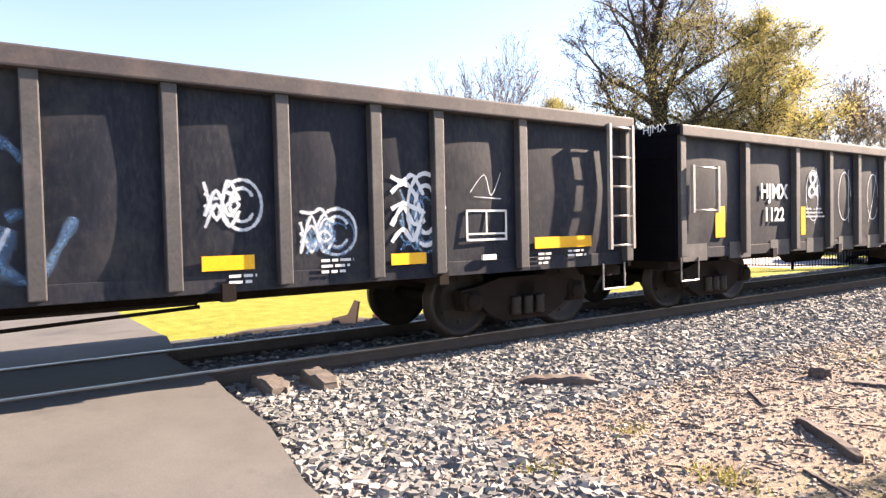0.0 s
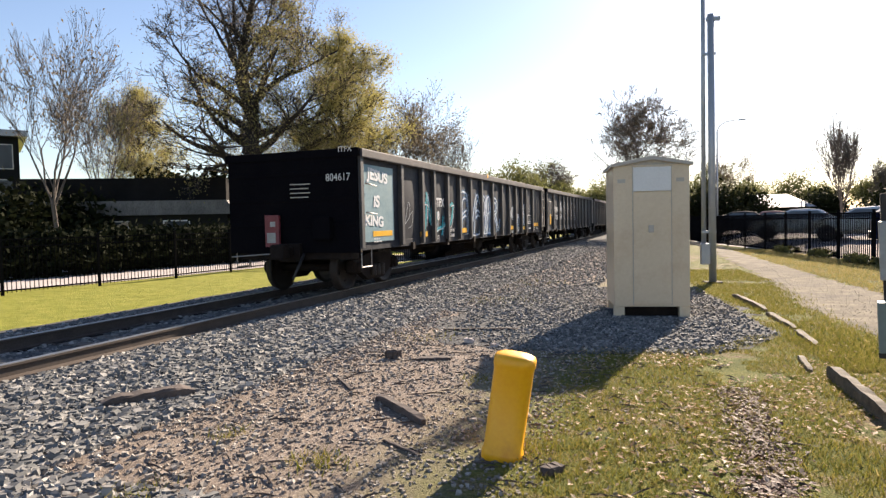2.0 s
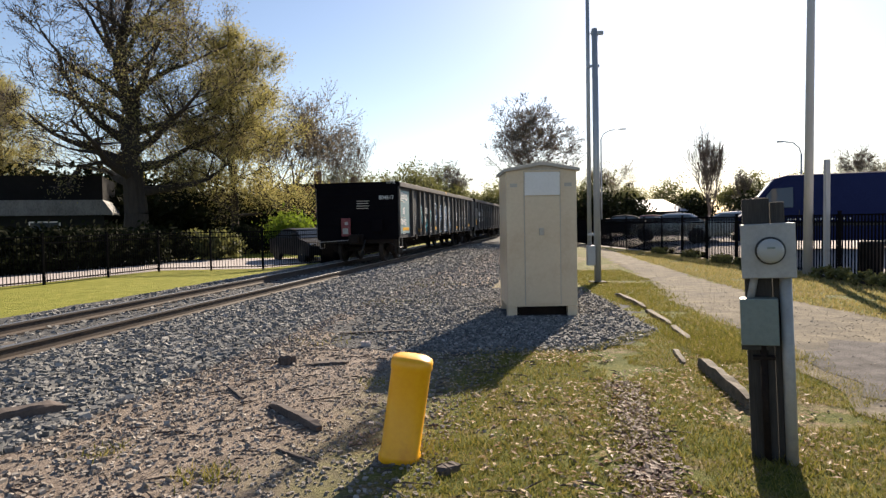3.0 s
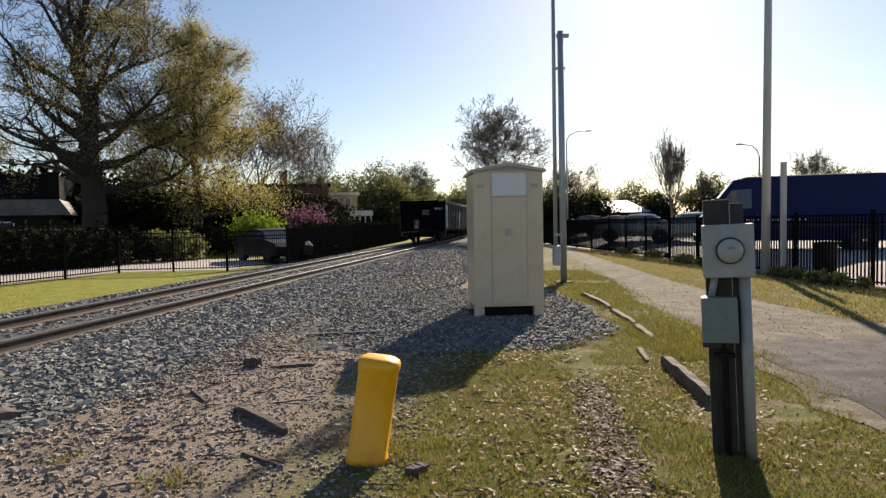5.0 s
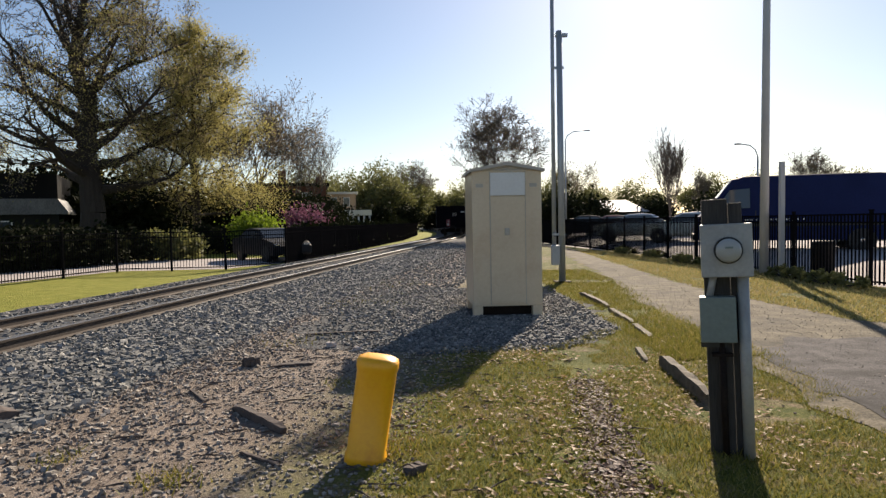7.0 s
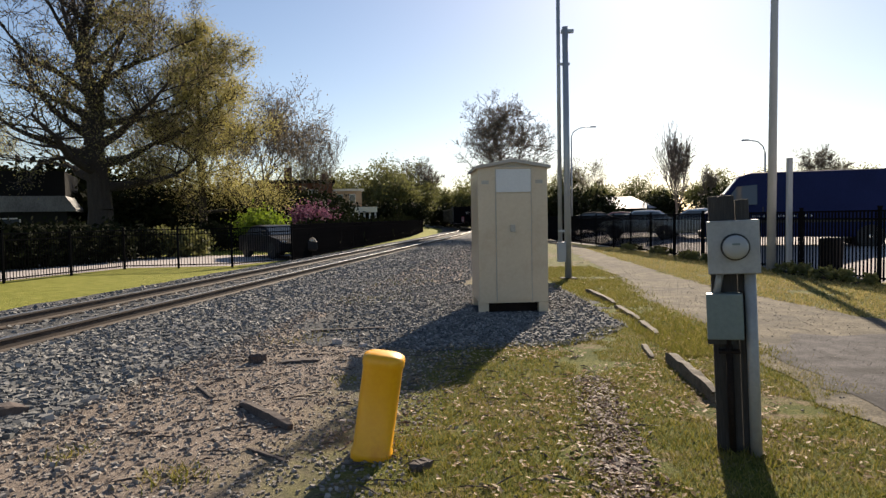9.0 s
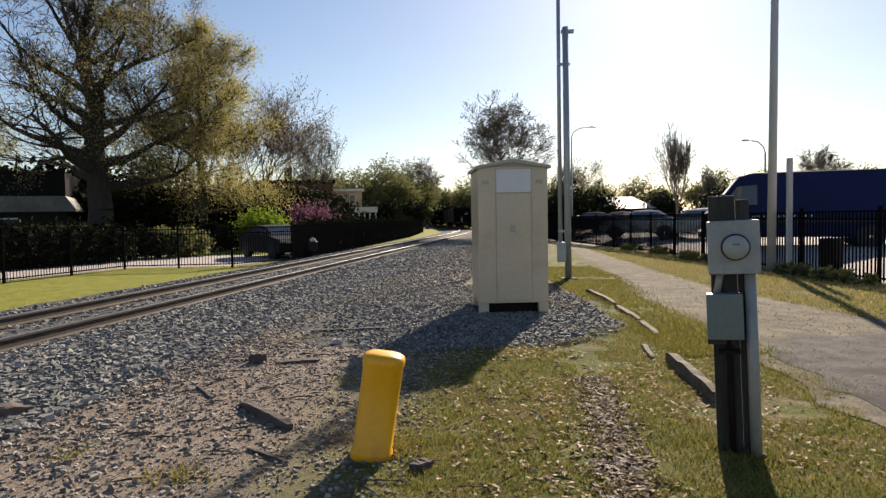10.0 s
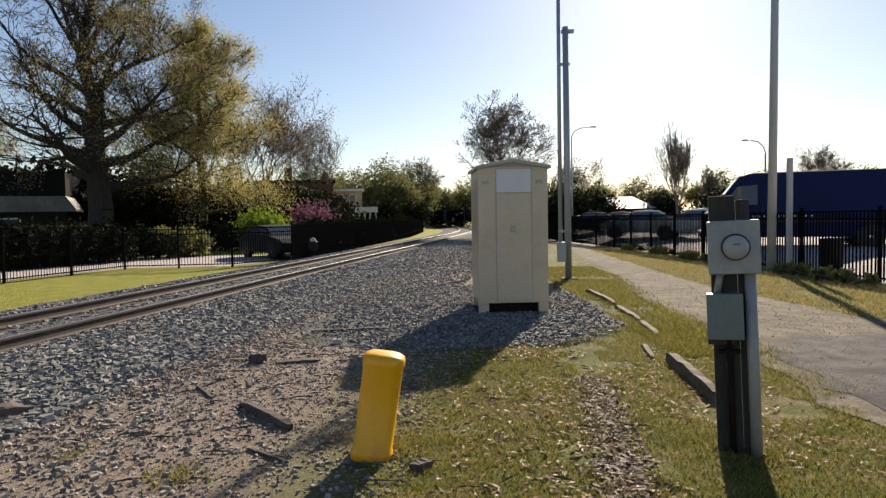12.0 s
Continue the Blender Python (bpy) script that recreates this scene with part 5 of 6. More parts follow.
def build_vehicles():
    van_line = [(-3.4, 0.45), (-3.45, 0.9), (-3.42, 2.55), (-3.3, 2.72), (-2.6, 2.8), (1.5, 2.82), (1.85, 2.72), (2.55, 1.75), (2.72, 1.5), (3.0, 1.25), (3.08, 1.0), (3.1, 0.5), (3.0, 0.36), (-3.2, 0.36)]
    van = vehicle("van", "dark blue high-roof cargo van parked behind the fence", pose(12.5, 22.6, LOT_Z, 0, 0, 160), "van_blue", van_line, 1.0, [[(1.3, 1.6), (2.4, 1.58), (1.95, 2.3), (1.3, 2.35)]], (-2.1, 2.2), 0.36, ((2.62, 1.6), (1.92, 2.6)), [((3.02, 1.0), "chrome", "headlight"), ((-3.44, 1.3), "car_red", "tail_light")])
    van.scale = (1, 1, 0.92)
    part("bumper", box(2.98, -0.95, 0.36, 3.18, 0.95, 0.62, bevel=0.05), "plastic_black", van)
    part("rub_strip", box(-3.2, 1.0, 0.9, 2.2, 1.02, 1.0), "plastic_black", van)
    part("rub_strip", box(-3.2, -1.02, 0.9, 2.2, -1.0, 1.0), "plastic_black", van)
    for k in range(12):
        part("side_mark", box(-0.4 + 0.16 * k, 1.0, 1.12, -0.3 + 0.16 * k, 1.008, 1.18), "stencil_white", van)
    part("door_gap", box(1.1, 0.995, 0.5, 1.13, 1.004, 1.5), "plastic_black", van)
    sedan_line = [(-2.2, 0.4), (-2.25, 0.75), (-2.15, 0.98), (-1.5, 1.05), (-0.95, 1.4), (-0.4, 1.46), (0.3, 1.42), (1.05, 1.0), (1.95, 0.86), (2.2, 0.68), (2.2, 0.38), (2.05, 0.28), (-2.05, 0.28)]
    sp = [(-1.35, 1.03), (0.9, 1.0), (0.28, 1.34), (-0.85, 1.34)]
    x, y = polar(-14.9, 29.6)
    vehicle("car", "black saloon car with a dark red tint parked behind the fence", pose(x, y, 0.012, 0, 0, -50), "car_black", sedan_line, 0.88, [sp], (-1.35, 1.35), 0.32, ((1.0, 1.02), (0.34, 1.4)), [((2.1, 0.7), "chrome", "headlight"), ((-2.16, 0.85), "car_red", "tail_light")])
    for az, dist, turn, paint, label in ((17.3, 36, 160, "car_silver", "silver saloon car with a sun-glinting roof behind the fence"), (13.0, 44, 165, "car_black", "black saloon car behind the fence"), (21.8, 33, 150, "car_silver", "silver saloon car behind the fence"), (35.2, 27, 175, "car_silver", "silver saloon car beside the van"), (15.2, 47, 165, "car_red", "dark red saloon car behind the fence")):
        x, y = polar(az, dist)
        vehicle("car", label, pose(x, y, LOT_Z, 0, 0, turn), paint, sedan_line, 0.88, [sp], (-1.35, 1.35), 0.32, ((1.0, 1.02), (0.34, 1.4)), [((2.1, 0.7), "chrome", "headlight"), ((-2.16, 0.85), "car_red", "tail_light")])
    # a litter bin by the fence and a short post behind it
    b = base("litter_bin", pose(9.98, 16.3, 0.06), "dark brown litter bin behind the fence", "bin")
    part("drum", (lambda q: add_lathe(q, [(0.24, 0), (0.26, 0.05), (0.28, 0.75), (0.3, 0.78), (0.3, 0.84), (0.2, 0.88)], 20))(bmesh.new()), "bin_brown", b)
    x, y = polar(28.6, 19.3)
    p = base("square_post", pose(x, y, 0), "short grey square post beside the fence", "post")
    part("shaft", box(-0.06, -0.06, 0, 0.06, 0.06, 3.05, bevel=0.008), "pole_wood", p)


build_trees()
build_buildings()
build_vehicles()


# ---- paint on the train ----
def sheet_of(car):
    tail = car is TRAIN[0][0]
    return lambda y, z: swell(RIBS["tail" if tail else "other"], 17.18 if tail else 16.1, y, z)


def spray(parent, name, lines, width, material, label, x=0.004, seed=1):
    """Each stroke is a thin layer of paint on the side sheet."""
    rnd = random.Random(seed)
    for k, pts in enumerate(lines):
        bm = bmesh.new()
        stroke(bm, curl(pts) if len(pts) > 2 else [tuple(Vector(pts[0]).lerp(Vector(pts[1]), j / 5)) for j in range(6)], width, HALF - 0.045 + x + 0.0003 * k, 0.3, rnd, sheet_of(parent))
        part(name, bm, material, parent, label)


def plate(parent, name, y0, z0, y1, z1, material, label="", x=HALF - 0.016):
    return part(name, box(x, y0, z0, x + 0.006, y1, z1), material, parent, label)


def small_print(parent, y, z, rows, width, step=0.055, x=HALF - 0.014):
    rnd = random.Random(int(y * 100))
    for r in range(rows):
        cut = y
        end = y + width * rnd.uniform(0.7, 1.0)
        while cut < end:
            w = rnd.uniform(0.05, 0.12)
            part("stencil_bar", box(x, cut, z - r * step, x + 0.003, min(end, cut + w), z - r * step + 0.026), "stencil_white", parent)
            cut += w + 0.025


def paint_tail(car):
    # end panel, sprayed over in pale teal
    panel = plate(car, "painted_panel", -8.42, 0.98, -7.0, 2.5, "panel_teal", "pale teal sprayed panel", HALF - 0.018)
    lettering("slogan", "JESUS", 0.3, "spray_bold", car, on_side(-7.75, 2.2) @ pose(0, 0, 0, 0, 0, -5), "white sprayed capitals", 1.25, 0.0, 0.012)
    lettering("slogan", "iS", 0.32, "spray_bold", car, on_side(-7.83, 1.68), "white sprayed capitals", 1.25, 0.1, 0.014)
    lettering("slogan", "KING", 0.28, "spray_bold", car, on_side(-7.93, 1.3) @ pose(0, 0, 0, 0, 0, -3), "white sprayed capitals", 1.2, 0.0, 0.012)
    for z in (1.56, 2.12):
        part("grab_iron", tube((HALF + 0.06, -8.4, z), (HALF + 0.06, -7.95, z - 0.03), 0.014, n=8), "ladder", car)
    for y0, z0, y1, z1 in ((-8.0, 1.08, -7.1, 1.19), (-5.52, 1.0, -5.08, 1.12), (-2.45, 1.03, -2.03, 1.16), (2.99, 1.02, 3.45, 1.15), (4.87, 0.98, 5.3, 1.1), (6.86, 1.08, 7.84, 1.22)):
        plate(car, "reflector_strip", y0, z0, y1, z1, "reflector_yellow", "yellow reflective strip", HALF - 0.012)
    # numbers and marks
    lettering("reporting_mark", "ITFX", 0.3, "stencil_white", car, on_side(-4.2, 1.74, HALF - 0.006), "white stencilled letters", 1.0, 0, 0.01)
    lettering("reporting_number", "8", 0.3, "stencil_white", car, on_side(-4.33, 1.4, HALF - 0.006), "white stencilled figure", 1.0, 0, 0.01)
    lettering("reporting_number", "8", 0.28, "stencil_white", car, on_side(-3.5, 1.38, HALF - 0.006), "white stencilled figure", 1.0, 0, 0.01)
    lettering("weight_mark", "219100", 0.12, "stencil_white", car, on_side(-3.3, 1.08, HALF - 0.006))
    lettering("weight_mark", "66900", 0.12, "stencil_white", car, on_side(-3.28, 0.94, HALF - 0.006))
    lettering("weight_mark", "LT", 0.12, "stencil_white", car, on_side(-4.35, 0.92, HALF - 0.006))
    # teal tag
    teal = [[(-5.4, 1.78), (-5.22, 1.8), (-5.1, 1.75)], [(-5.1, 2.08), (-5.14, 1.6), (-5.2, 1.12)], [(-5.08, 2.02), (-4.95, 1.6), (-4.82, 1.28)], [(-4.82, 1.28), (-4.72, 1.7), (-4.62, 2.08)], [(-4.62, 2.08), (-4.6, 1.6), (-4.48, 1.3)],
            [(-4.72, 0.95), (-4.45, 1.14), (-4.1, 1.2), (-3.8, 1.3)], [(-4.4, 1.6), (-4.42, 1.2)], [(-3.98, 1.5), (-4.0, 1.0)], [(-3.62, 1.98), (-3.66, 1.6), (-3.6, 1.3), (-3.45, 1.22), (-3.28, 1.45), (-3.2, 1.8), (-3.42, 1.78)],
            [(-5.36, 1.5), (-5.2, 1.52)], [(-5.36, 1.35), (-5.22, 1.36)]]
    spray(car, "tag_outline", teal, 0.24, "spray_dark", "dark blue tag outline", 0.003, 4)
    spray(car, "teal_tag", teal, 0.17, "spray_teal", "teal sprayed tag", 0.006, 3)
    spray(car, "tag_outline", [[(y + 0.08, z - 0.03) for y, z in l] for l in teal[:9]], 0.035, "spray_white", "thin white tag edge", 0.01, 5)
    # large white scrawl
    rnd = random.Random(12)
    scrawl = [[(-2.5, 0.95), (-2.52, 1.5), (-2.5, 2.1), (-2.2, 2.18), (-1.9, 2.1)], [(-2.38, 1.0), (-2.4, 1.5), (-2.36, 1.93), (-2.1, 2.0), (-2.0, 1.95)], [(-2.38, 1.55), (-2.1, 1.66), (-1.98, 1.62)], [(-2.45, 1.42), (-2.2, 1.5), (-2.05, 1.48)],
              [(-2.45, 1.02), (-2.1, 1.1), (-1.85, 1.04)], [(-2.5, 0.92), (-2.1, 0.95), (-1.7, 1.0)], [(-2.05, 2.1), (-1.92, 1.6), (-1.98, 1.1)], [(-1.95, 2.1), (-1.8, 1.6), (-1.85, 1.05)], [(-1.95, 2.14), (-1.7, 1.7), (-1.55, 1.2), (-1.5, 0.95)],
              [(-1.8, 2.14), (-1.58, 1.75), (-1.45, 1.4)], [(-1.5, 0.95), (-1.38, 1.5), (-1.2, 1.95), (-1.0, 2.14), (-0.75, 2.04)], [(-1.3, 0.94), (-1.22, 1.5), (-1.05, 1.9), (-0.9, 1.98)], [(-1.15, 1.6), (-0.95, 1.68), (-0.7, 1.6)],
              [(-1.15, 1.45), (-0.9, 1.52), (-0.7, 1.48)], [(-0.75, 2.04), (-0.62, 1.6), (-0.68, 1.0)], [(-1.5, 0.94), (-1.1, 0.92), (-0.7, 0.96)],
              [(0.62, 0.98), (0.66, 1.5), (0.62, 2.08)], [(0.76, 1.02), (0.78, 1.5), (0.76, 1.98)], arc(0.92, 1.82, 0.32, 0.27, -110, 170, 9), arc(0.92, 1.8, 0.18, 0.15, -110, 170, 9), [(0.8, 1.55), (1.05, 1.3), (1.3, 1.0)], [(0.95, 1.58), (1.2, 1.3), (1.45, 1.1)], [(1.42, 1.0), (1.52, 1.2), (1.62, 1.42)]]
    for y0, y1 in ((-0.62, -0.05), (-0.1, 0.5)):
        w = y1 - y0
        for k in range(6):
            a = y0 + w * (0.06 + 0.16 * k)
            scrawl.append([(a, 0.94 + rnd.uniform(0, 0.15)), (a + rnd.uniform(-0.12, 0.14), 1.3), (a + rnd.uniform(-0.12, 0.12), 1.75), (a + rnd.uniform(-0.06, 0.1), 2.1 + rnd.uniform(-0.15, 0.05))])
        scrawl += [arc(y0 + w * 0.5, 1.78, w * 0.42, 0.34, -40, 220, 9), arc(y0 + w * 0.45, 1.28, w * 0.38, 0.32, -150, 130, 9), [(y0, 1.5), (y0 + w * 0.5, 1.6), (y1, 1.64)], [(y0, 0.94), (y0 + w * 0.5, 0.96), (y1, 0.95)]]
    spray(car, "spray_haze", [[(y, z) for y, z in l] for l in scrawl], 0.22, "spray_blue", "pale blue overspray", 0.003, 8)
    spray(car, "white_scrawl", scrawl, 0.062, "spray_white", "large white sprayed scrawl", 0.008, 7)
    # small throw-ups by the nose
    def blob(cy, cz, w, h, mat, seed):
        r = random.Random(seed)
        lines = [arc(cy + w * 0.15, cz, w * 0.36, h * 0.45, 0, 360, 16), arc(cy + w * 0.15, cz, w * 0.22, h * 0.3, 30, 330, 12)]
        for k in range(5):
            lines.append([(cy - w * 0.5, cz + h * (0.4 - 0.2 * k)), (cy - w * 0.3, cz + h * r.uniform(-0.4, 0.4)), (cy - w * 0.1, cz + h * (0.42 - 0.2 * k)), (cy + w * 0.1, cz + h * r.uniform(-0.2, 0.2))])
        spray(car, "throw_up", lines, 0.045, mat, "small sprayed throw-up", 0.006, seed)
    blob(3.28, 1.6, 0.5, 0.5, "spray_white", 21)
    blob(4.19, 1.34, 0.58, 0.5, "spray_white", 22)
    blob(4.21, 1.3, 0.5, 0.42, "spray_blue", 28)
    blob(5.22, 1.56, 0.66, 0.85, "spray_bold", 23)
    blob(5.24, 1.45, 0.5, 0.8, "spray_blue", 24)
    spray(car, "chalk_mark", [[(-6.4, 1.3), (-6.2, 1.8), (-6.15, 1.5), (-6.4, 1.3)], [(-6.15, 1.5), (-5.95, 1.62)], [(-6.2, 1.22), (-6.0, 1.3), (-5.97, 1.55)]], 0.014, "spray_white", "thin chalked figure", 0.008, 25)
    spray(car, "chalk_mark", [[(5.9, 1.75), (6.1, 1.95), (6.2, 1.72), (6.35, 1.98)], [(5.95, 1.7), (6.35, 1.68)]], 0.014, "spray_white", "thin chalked figure", 0.008, 26)
    spray(car, "teal_tag", [[(1.55, 2.1), (1.75, 1.9), (1.8, 1.6), (1.6, 1.5)], [(1.5, 1.2), (1.75, 1.0), (1.95, 1.3), (2.05, 1.5)]], 0.1, "spray_blue", "faded blue tag", 0.006, 27)
    # framed stencil box
    for y0, z0, y1, z1 in ((5.84, 1.2, 6.43, 1.225), (5.84, 1.53, 6.43, 1.555), (5.84, 1.2, 5.865, 1.555), (6.405, 1.2, 6.43, 1.555), (5.84, 1.27, 6.43, 1.29), (6.12, 1.27, 6.14, 1.555)):
        plate(car, "stencil_bar", y0, z0, y1, z1, "stencil_white")
    small_print(car, 3.22, 0.95, 2, 0.26)
    small_print(car, 4.1, 1.05, 3, 0.36)
    small_print(car, 6.92, 1.0, 3, 0.22)
    small_print(car, 7.42, 1.02, 2, 0.34)
    small_print(car, -7.95, 1.02, 2, 0.34)
    part("placard", box(6.05, 0, 0, 6.25, 0.03, 0.06), "stencil_white", car, "small pale data plate", at=Matrix.Translation((HALF - 0.02, 0, 0.98)) @ Matrix(((0, 1, 0, 0), (1, 0, 0, 0), (0, 0, 1, 0), (0, 0, 0, 1))))
    plate(car, "chord_mark", -0.2, 2.69, -0.08, 2.82, "reflector_yellow", "yellow paint mark", HALF + 0.088)
    # the far end
    turned = Matrix.Translation((1.08, -8.6 - 0.064, 2.18)) @ Euler((math.pi / 2, 0, 0)).to_matrix().to_4x4()
    lettering("reporting_number", "804617", 0.2, "stencil_white", car, turned, "white stencilled number", 0.9)
    lettering("reporting_mark", "ITFX", 0.15, "stencil_white", car, Matrix.Translation((1.26, -8.6 - 0.084, 2.72)) @ Euler((math.pi / 2, 0, 0)).to_matrix().to_4x4(), "white stencilled letters", 1.0)
    for r in range(4):
        part("stencil_bar", box(0.0, -8.665, 2.13 - 0.085 * r, 0.46 - 0.04 * (r % 2), -8.66, 2.15 - 0.085 * r), "shed_roof", car)
    sign = part("red_sign", box(-0.55, -8.76, 0.92, -0.22, -8.7, 1.55, bevel=0.01), "sign_red", car, "faded red end sign with a pale patch")
    part("pale_patch", box(-0.5, -8.766, 1.0, -0.3, -8.76, 1.2), "box_grey", sign)
    part("pale_patch", box(-0.42, -8.766, 1.32, -0.3, -8.76, 1.42), "box_grey", sign)
    part("cut_lever", tube((-1.4, -8.72, 0.72), (-0.1, -8.76, 0.8), 0.014, n=6), "ladder", car)
    part("hand_brake", box(0.55, -8.8, 1.05, 0.95, -8.66, 1.5, bevel=0.03), "car_end_shaded", car)


def paint_second(car):
    lettering("reporting_mark", "HJMX", 0.34, "stencil_white", car, on_side(-5.42, 1.74), "white stencilled letters", 1.0, 0, 0.01)
    lettering("reporting_number", "1122", 0.32, "stencil_white", car, on_side(-5.42, 1.36), "white stencilled number", 1.0, 0, 0.008)
    lettering("reporting_mark", "HJMX", 0.17, "stencil_white", car, Matrix.Translation((1.15, -8.05 - 0.084, 2.7)) @ Euler((math.pi / 2, 0, 0)).to_matrix().to_4x4(), "white stencilled letters")
    plate(car, "reflector_strip", -7.1, 1.12, -6.85, 1.6, "reflector_yellow", "orange reflective strip")
    plate(car, "reflector_strip", -4.53, 1.1, -4.38, 1.6, "reflector_yellow", "orange reflective strip")
    small_print(car, -4.36, 1.55, 3, 0.7, 0.07)
    for yy in (-7.82, -7.2):
        part("grab_bar", box(HALF + 0.07, yy - 0.025, 1.5, HALF + 0.12, yy + 0.025, 2.2), "ladder", car)
    for z in (1.54, 2.17):
        part("rung", tube((HALF + 0.095, -7.82, z), (HALF + 0.095, -7.2, z), 0.014, n=8), "ladder", car)
    for k in range(13):
        plate(car, "sill_pocket", -7.9 + 1.2 * k, 0.78, -7.3 + 1.2 * k, 1.04, "car_rib_lit", "", HALF - 0.036)
    rnd = random.Random(5)
    for k in range(5):
        y = -4.1 + 1.2 * k
        spray(car, "white_scrawl", [[(y + rnd.uniform(-0.2, 0.2), 1.3), (y + rnd.uniform(-0.3, 0.3), 1.7), (y + rnd.uniform(-0.2, 0.2), 2.3)], arc(y, 1.8, 0.25, 0.45, 0, 330, 12)], 0.025, "spray_white", "thin white sprayed lines", 0.008, 30 + k)
    lettering("tag", "&", 0.7, "spray_white", car, on_side(-4.1, 1.75), "white sprayed tag")


def build_paint():
    paint_tail(TRAIN[0][0])
    paint_second(TRAIN[1][0])
    for n, (car, _) in enumerate(TRAIN[2:]):
        rnd = random.Random(60 + n)
        for k in range(6):
            y = -6.5 + 2.3 * k
            spray(car, "white_scrawl", [arc(y, 1.6, 0.35, 0.5, 0, 340, 12), [(y - 0.3, 1.0), (y, 1.5), (y + 0.3, 2.1)]], 0.05, rnd.choice(("spray_white", "spray_blue", "spray_teal")), "sprayed tag", 0.008, 70 + k)


# ---- loose things on the ground ----
def slab(name, label, category, x, y, turn, length, width, thick, material, seed, tip=0.0, z=0.0):
    """A rough length of timber or stone with worn, uneven ends."""
    rnd = random.Random(seed)
    t = base(name, pose(x, y, z, 0, tip, turn), label, category)
    bm = bmesh.new()
    n = 9
    rings = []
    for i in range(n + 1):
        a = i / n
        end = 1 - 0.35 * max(0, abs(2 * a - 1) - 0.82) / 0.18
        ring = []
        for yy, zz in ((-1, 0), (-0.94, 0.8), (-0.8, 1), (0.8, 1), (0.94, 0.8), (1, 0)):
            ring.append(bm.verts.new((length * (a - 0.5) + rnd.uniform(-0.02, 0.02), width / 2 * yy * end * rnd.uniform(0.86, 1.05), thick * zz * (end if zz else 1) * rnd.uniform(0.85, 1.05) - 0.015 * (zz == 0))))
        rings.append(ring)
    for a, c in zip(rings, rings[1:]):
        for i in range(6):
            bm.faces.new((a[i], a[(i + 1) % 6], c[(i + 1) % 6], c[i]))
    bm.faces.new(rings[0])
    bm.faces.new(rings[-1])
    bmesh.ops.recalc_face_normals(bm, faces=bm.faces[:])
    part("block", bm, material, t)
    return t


def build_debris():
    slab("timber_offcut", "dark weathered timber offcut lying on bare soil", "timber", -1.5, 5.1, -48, 0.86, 0.075, 0.07, "rusty_plank", 1)
    slab("timber_slab", "flat brown broken slab lying on the ballast", "timber", -3.86, 5.02, 47, 0.78, 0.2, 0.1, "rusty_plank", 2, 0.0, 0.025)
    slab("rock", "dark lump of rock on the soil", "rock", -2.15, 7.15, 20, 0.2, 0.15, 0.11, "rusty_plank", 3)
    slab("bark_piece", "flat piece of dark bark on the soil", "bark", -1.66, 7.12, 10, 0.4, 0.13, 0.035, "rusty_plank", 4)
    slab("branch_piece", "thin dry stick lying on the gravel", "stick", -1.4, 9.1, 8, 1.1, 0.05, 0.04, "rusty_plank", 5)
    slab("branch_piece", "thin dry stick lying on the soil", "stick", -1.25, 4.25, -38, 0.42, 0.03, 0.022, "rusty_plank", 6)
    slab("branch_piece", "thin dry stick lying on the soil", "stick", -2.3, 5.9, -55, 0.5, 0.035, 0.025, "rusty_plank", 7)
    slab("rock", "small pale stone on the soil", "rock", -1.42, 8.15, 0, 0.12, 0.1, 0.07, "concrete", 8)
    slab("rock", "small pale stone on the soil", "rock", -1.05, 7.9, 40, 0.1, 0.08, 0.05, "concrete", 9)
    slab("rock", "brown stone beside the marker post", "rock", -0.18, 3.98, 40, 0.14, 0.09, 0.05, "rusty_plank", 10)
    # edging timbers of the gravel pad
    for x0, y0, x1, y1, th in ((2.27, 5.3, 2.42, 6.85, 0.14), (2.8, 8.35, 2.9, 9.4, 0.05), (2.92, 9.5, 2.98, 11.0, 0.06), (3.03, 11.3, 3.0, 13.4, 0.08)):
        l = math.hypot(x1 - x0, y1 - y0)
        slab("edging_timber", "weathered rotting edging timber beside the grass", "timber", (x0 + x1) / 2, (y0 + y1) / 2, math.degrees(math.atan2(y1 - y0, x1 - x0)), l, 0.1, th, "timber", int(y0 * 10))
    slab("edging_timber", "split end of rotten timber in the grass", "timber", 2.34, 7.3, 80, 0.7, 0.07, 0.05, "timber", 44)
    # stubs of old ties by the crossing
    for s, u in ((-6.6, 1.3), (-6.15, 1.42)):
        p = beside(s, u)
        slab("tie_stub", "sawn grey tie end in the ballast beside the crossing", "timber", p.x, p.y, -HEAD, 0.55, 0.24, 0.15, "tie_wood", int(u * 100), 0.0, 0.09)
    # crossed orange boards beyond the track
    for k, (s, u) in enumerate(((-3.95, -2.6), (-3.15, -2.6))):
        p = beside(s, u)
        t = base("orange_board", pose(p.x, p.y, 0.0, 0, 0, 20 + 10 * k), "orange painted broken board standing beside the track", "board")
        bm = bmesh.new()
        add_prism(bm, [(-0.28, 0.0), (0.2, 0.0), (0.28, 0.42), (0.2, 0.45), (0.05, 0.2), (-0.28, 0.12)], 0.05, Euler((math.pi / 2, 0, 0)).to_matrix().to_4x4())
        part("board", bm, "timber_orange", t)
    p = beside(-4.6, -2.75)
    slab("old_timber", "long dark timber lying along the far side of the track", "timber", p.x, p.y, 90 - HEAD, 2.6, 0.16, 0.09, "tie_wood", 91)


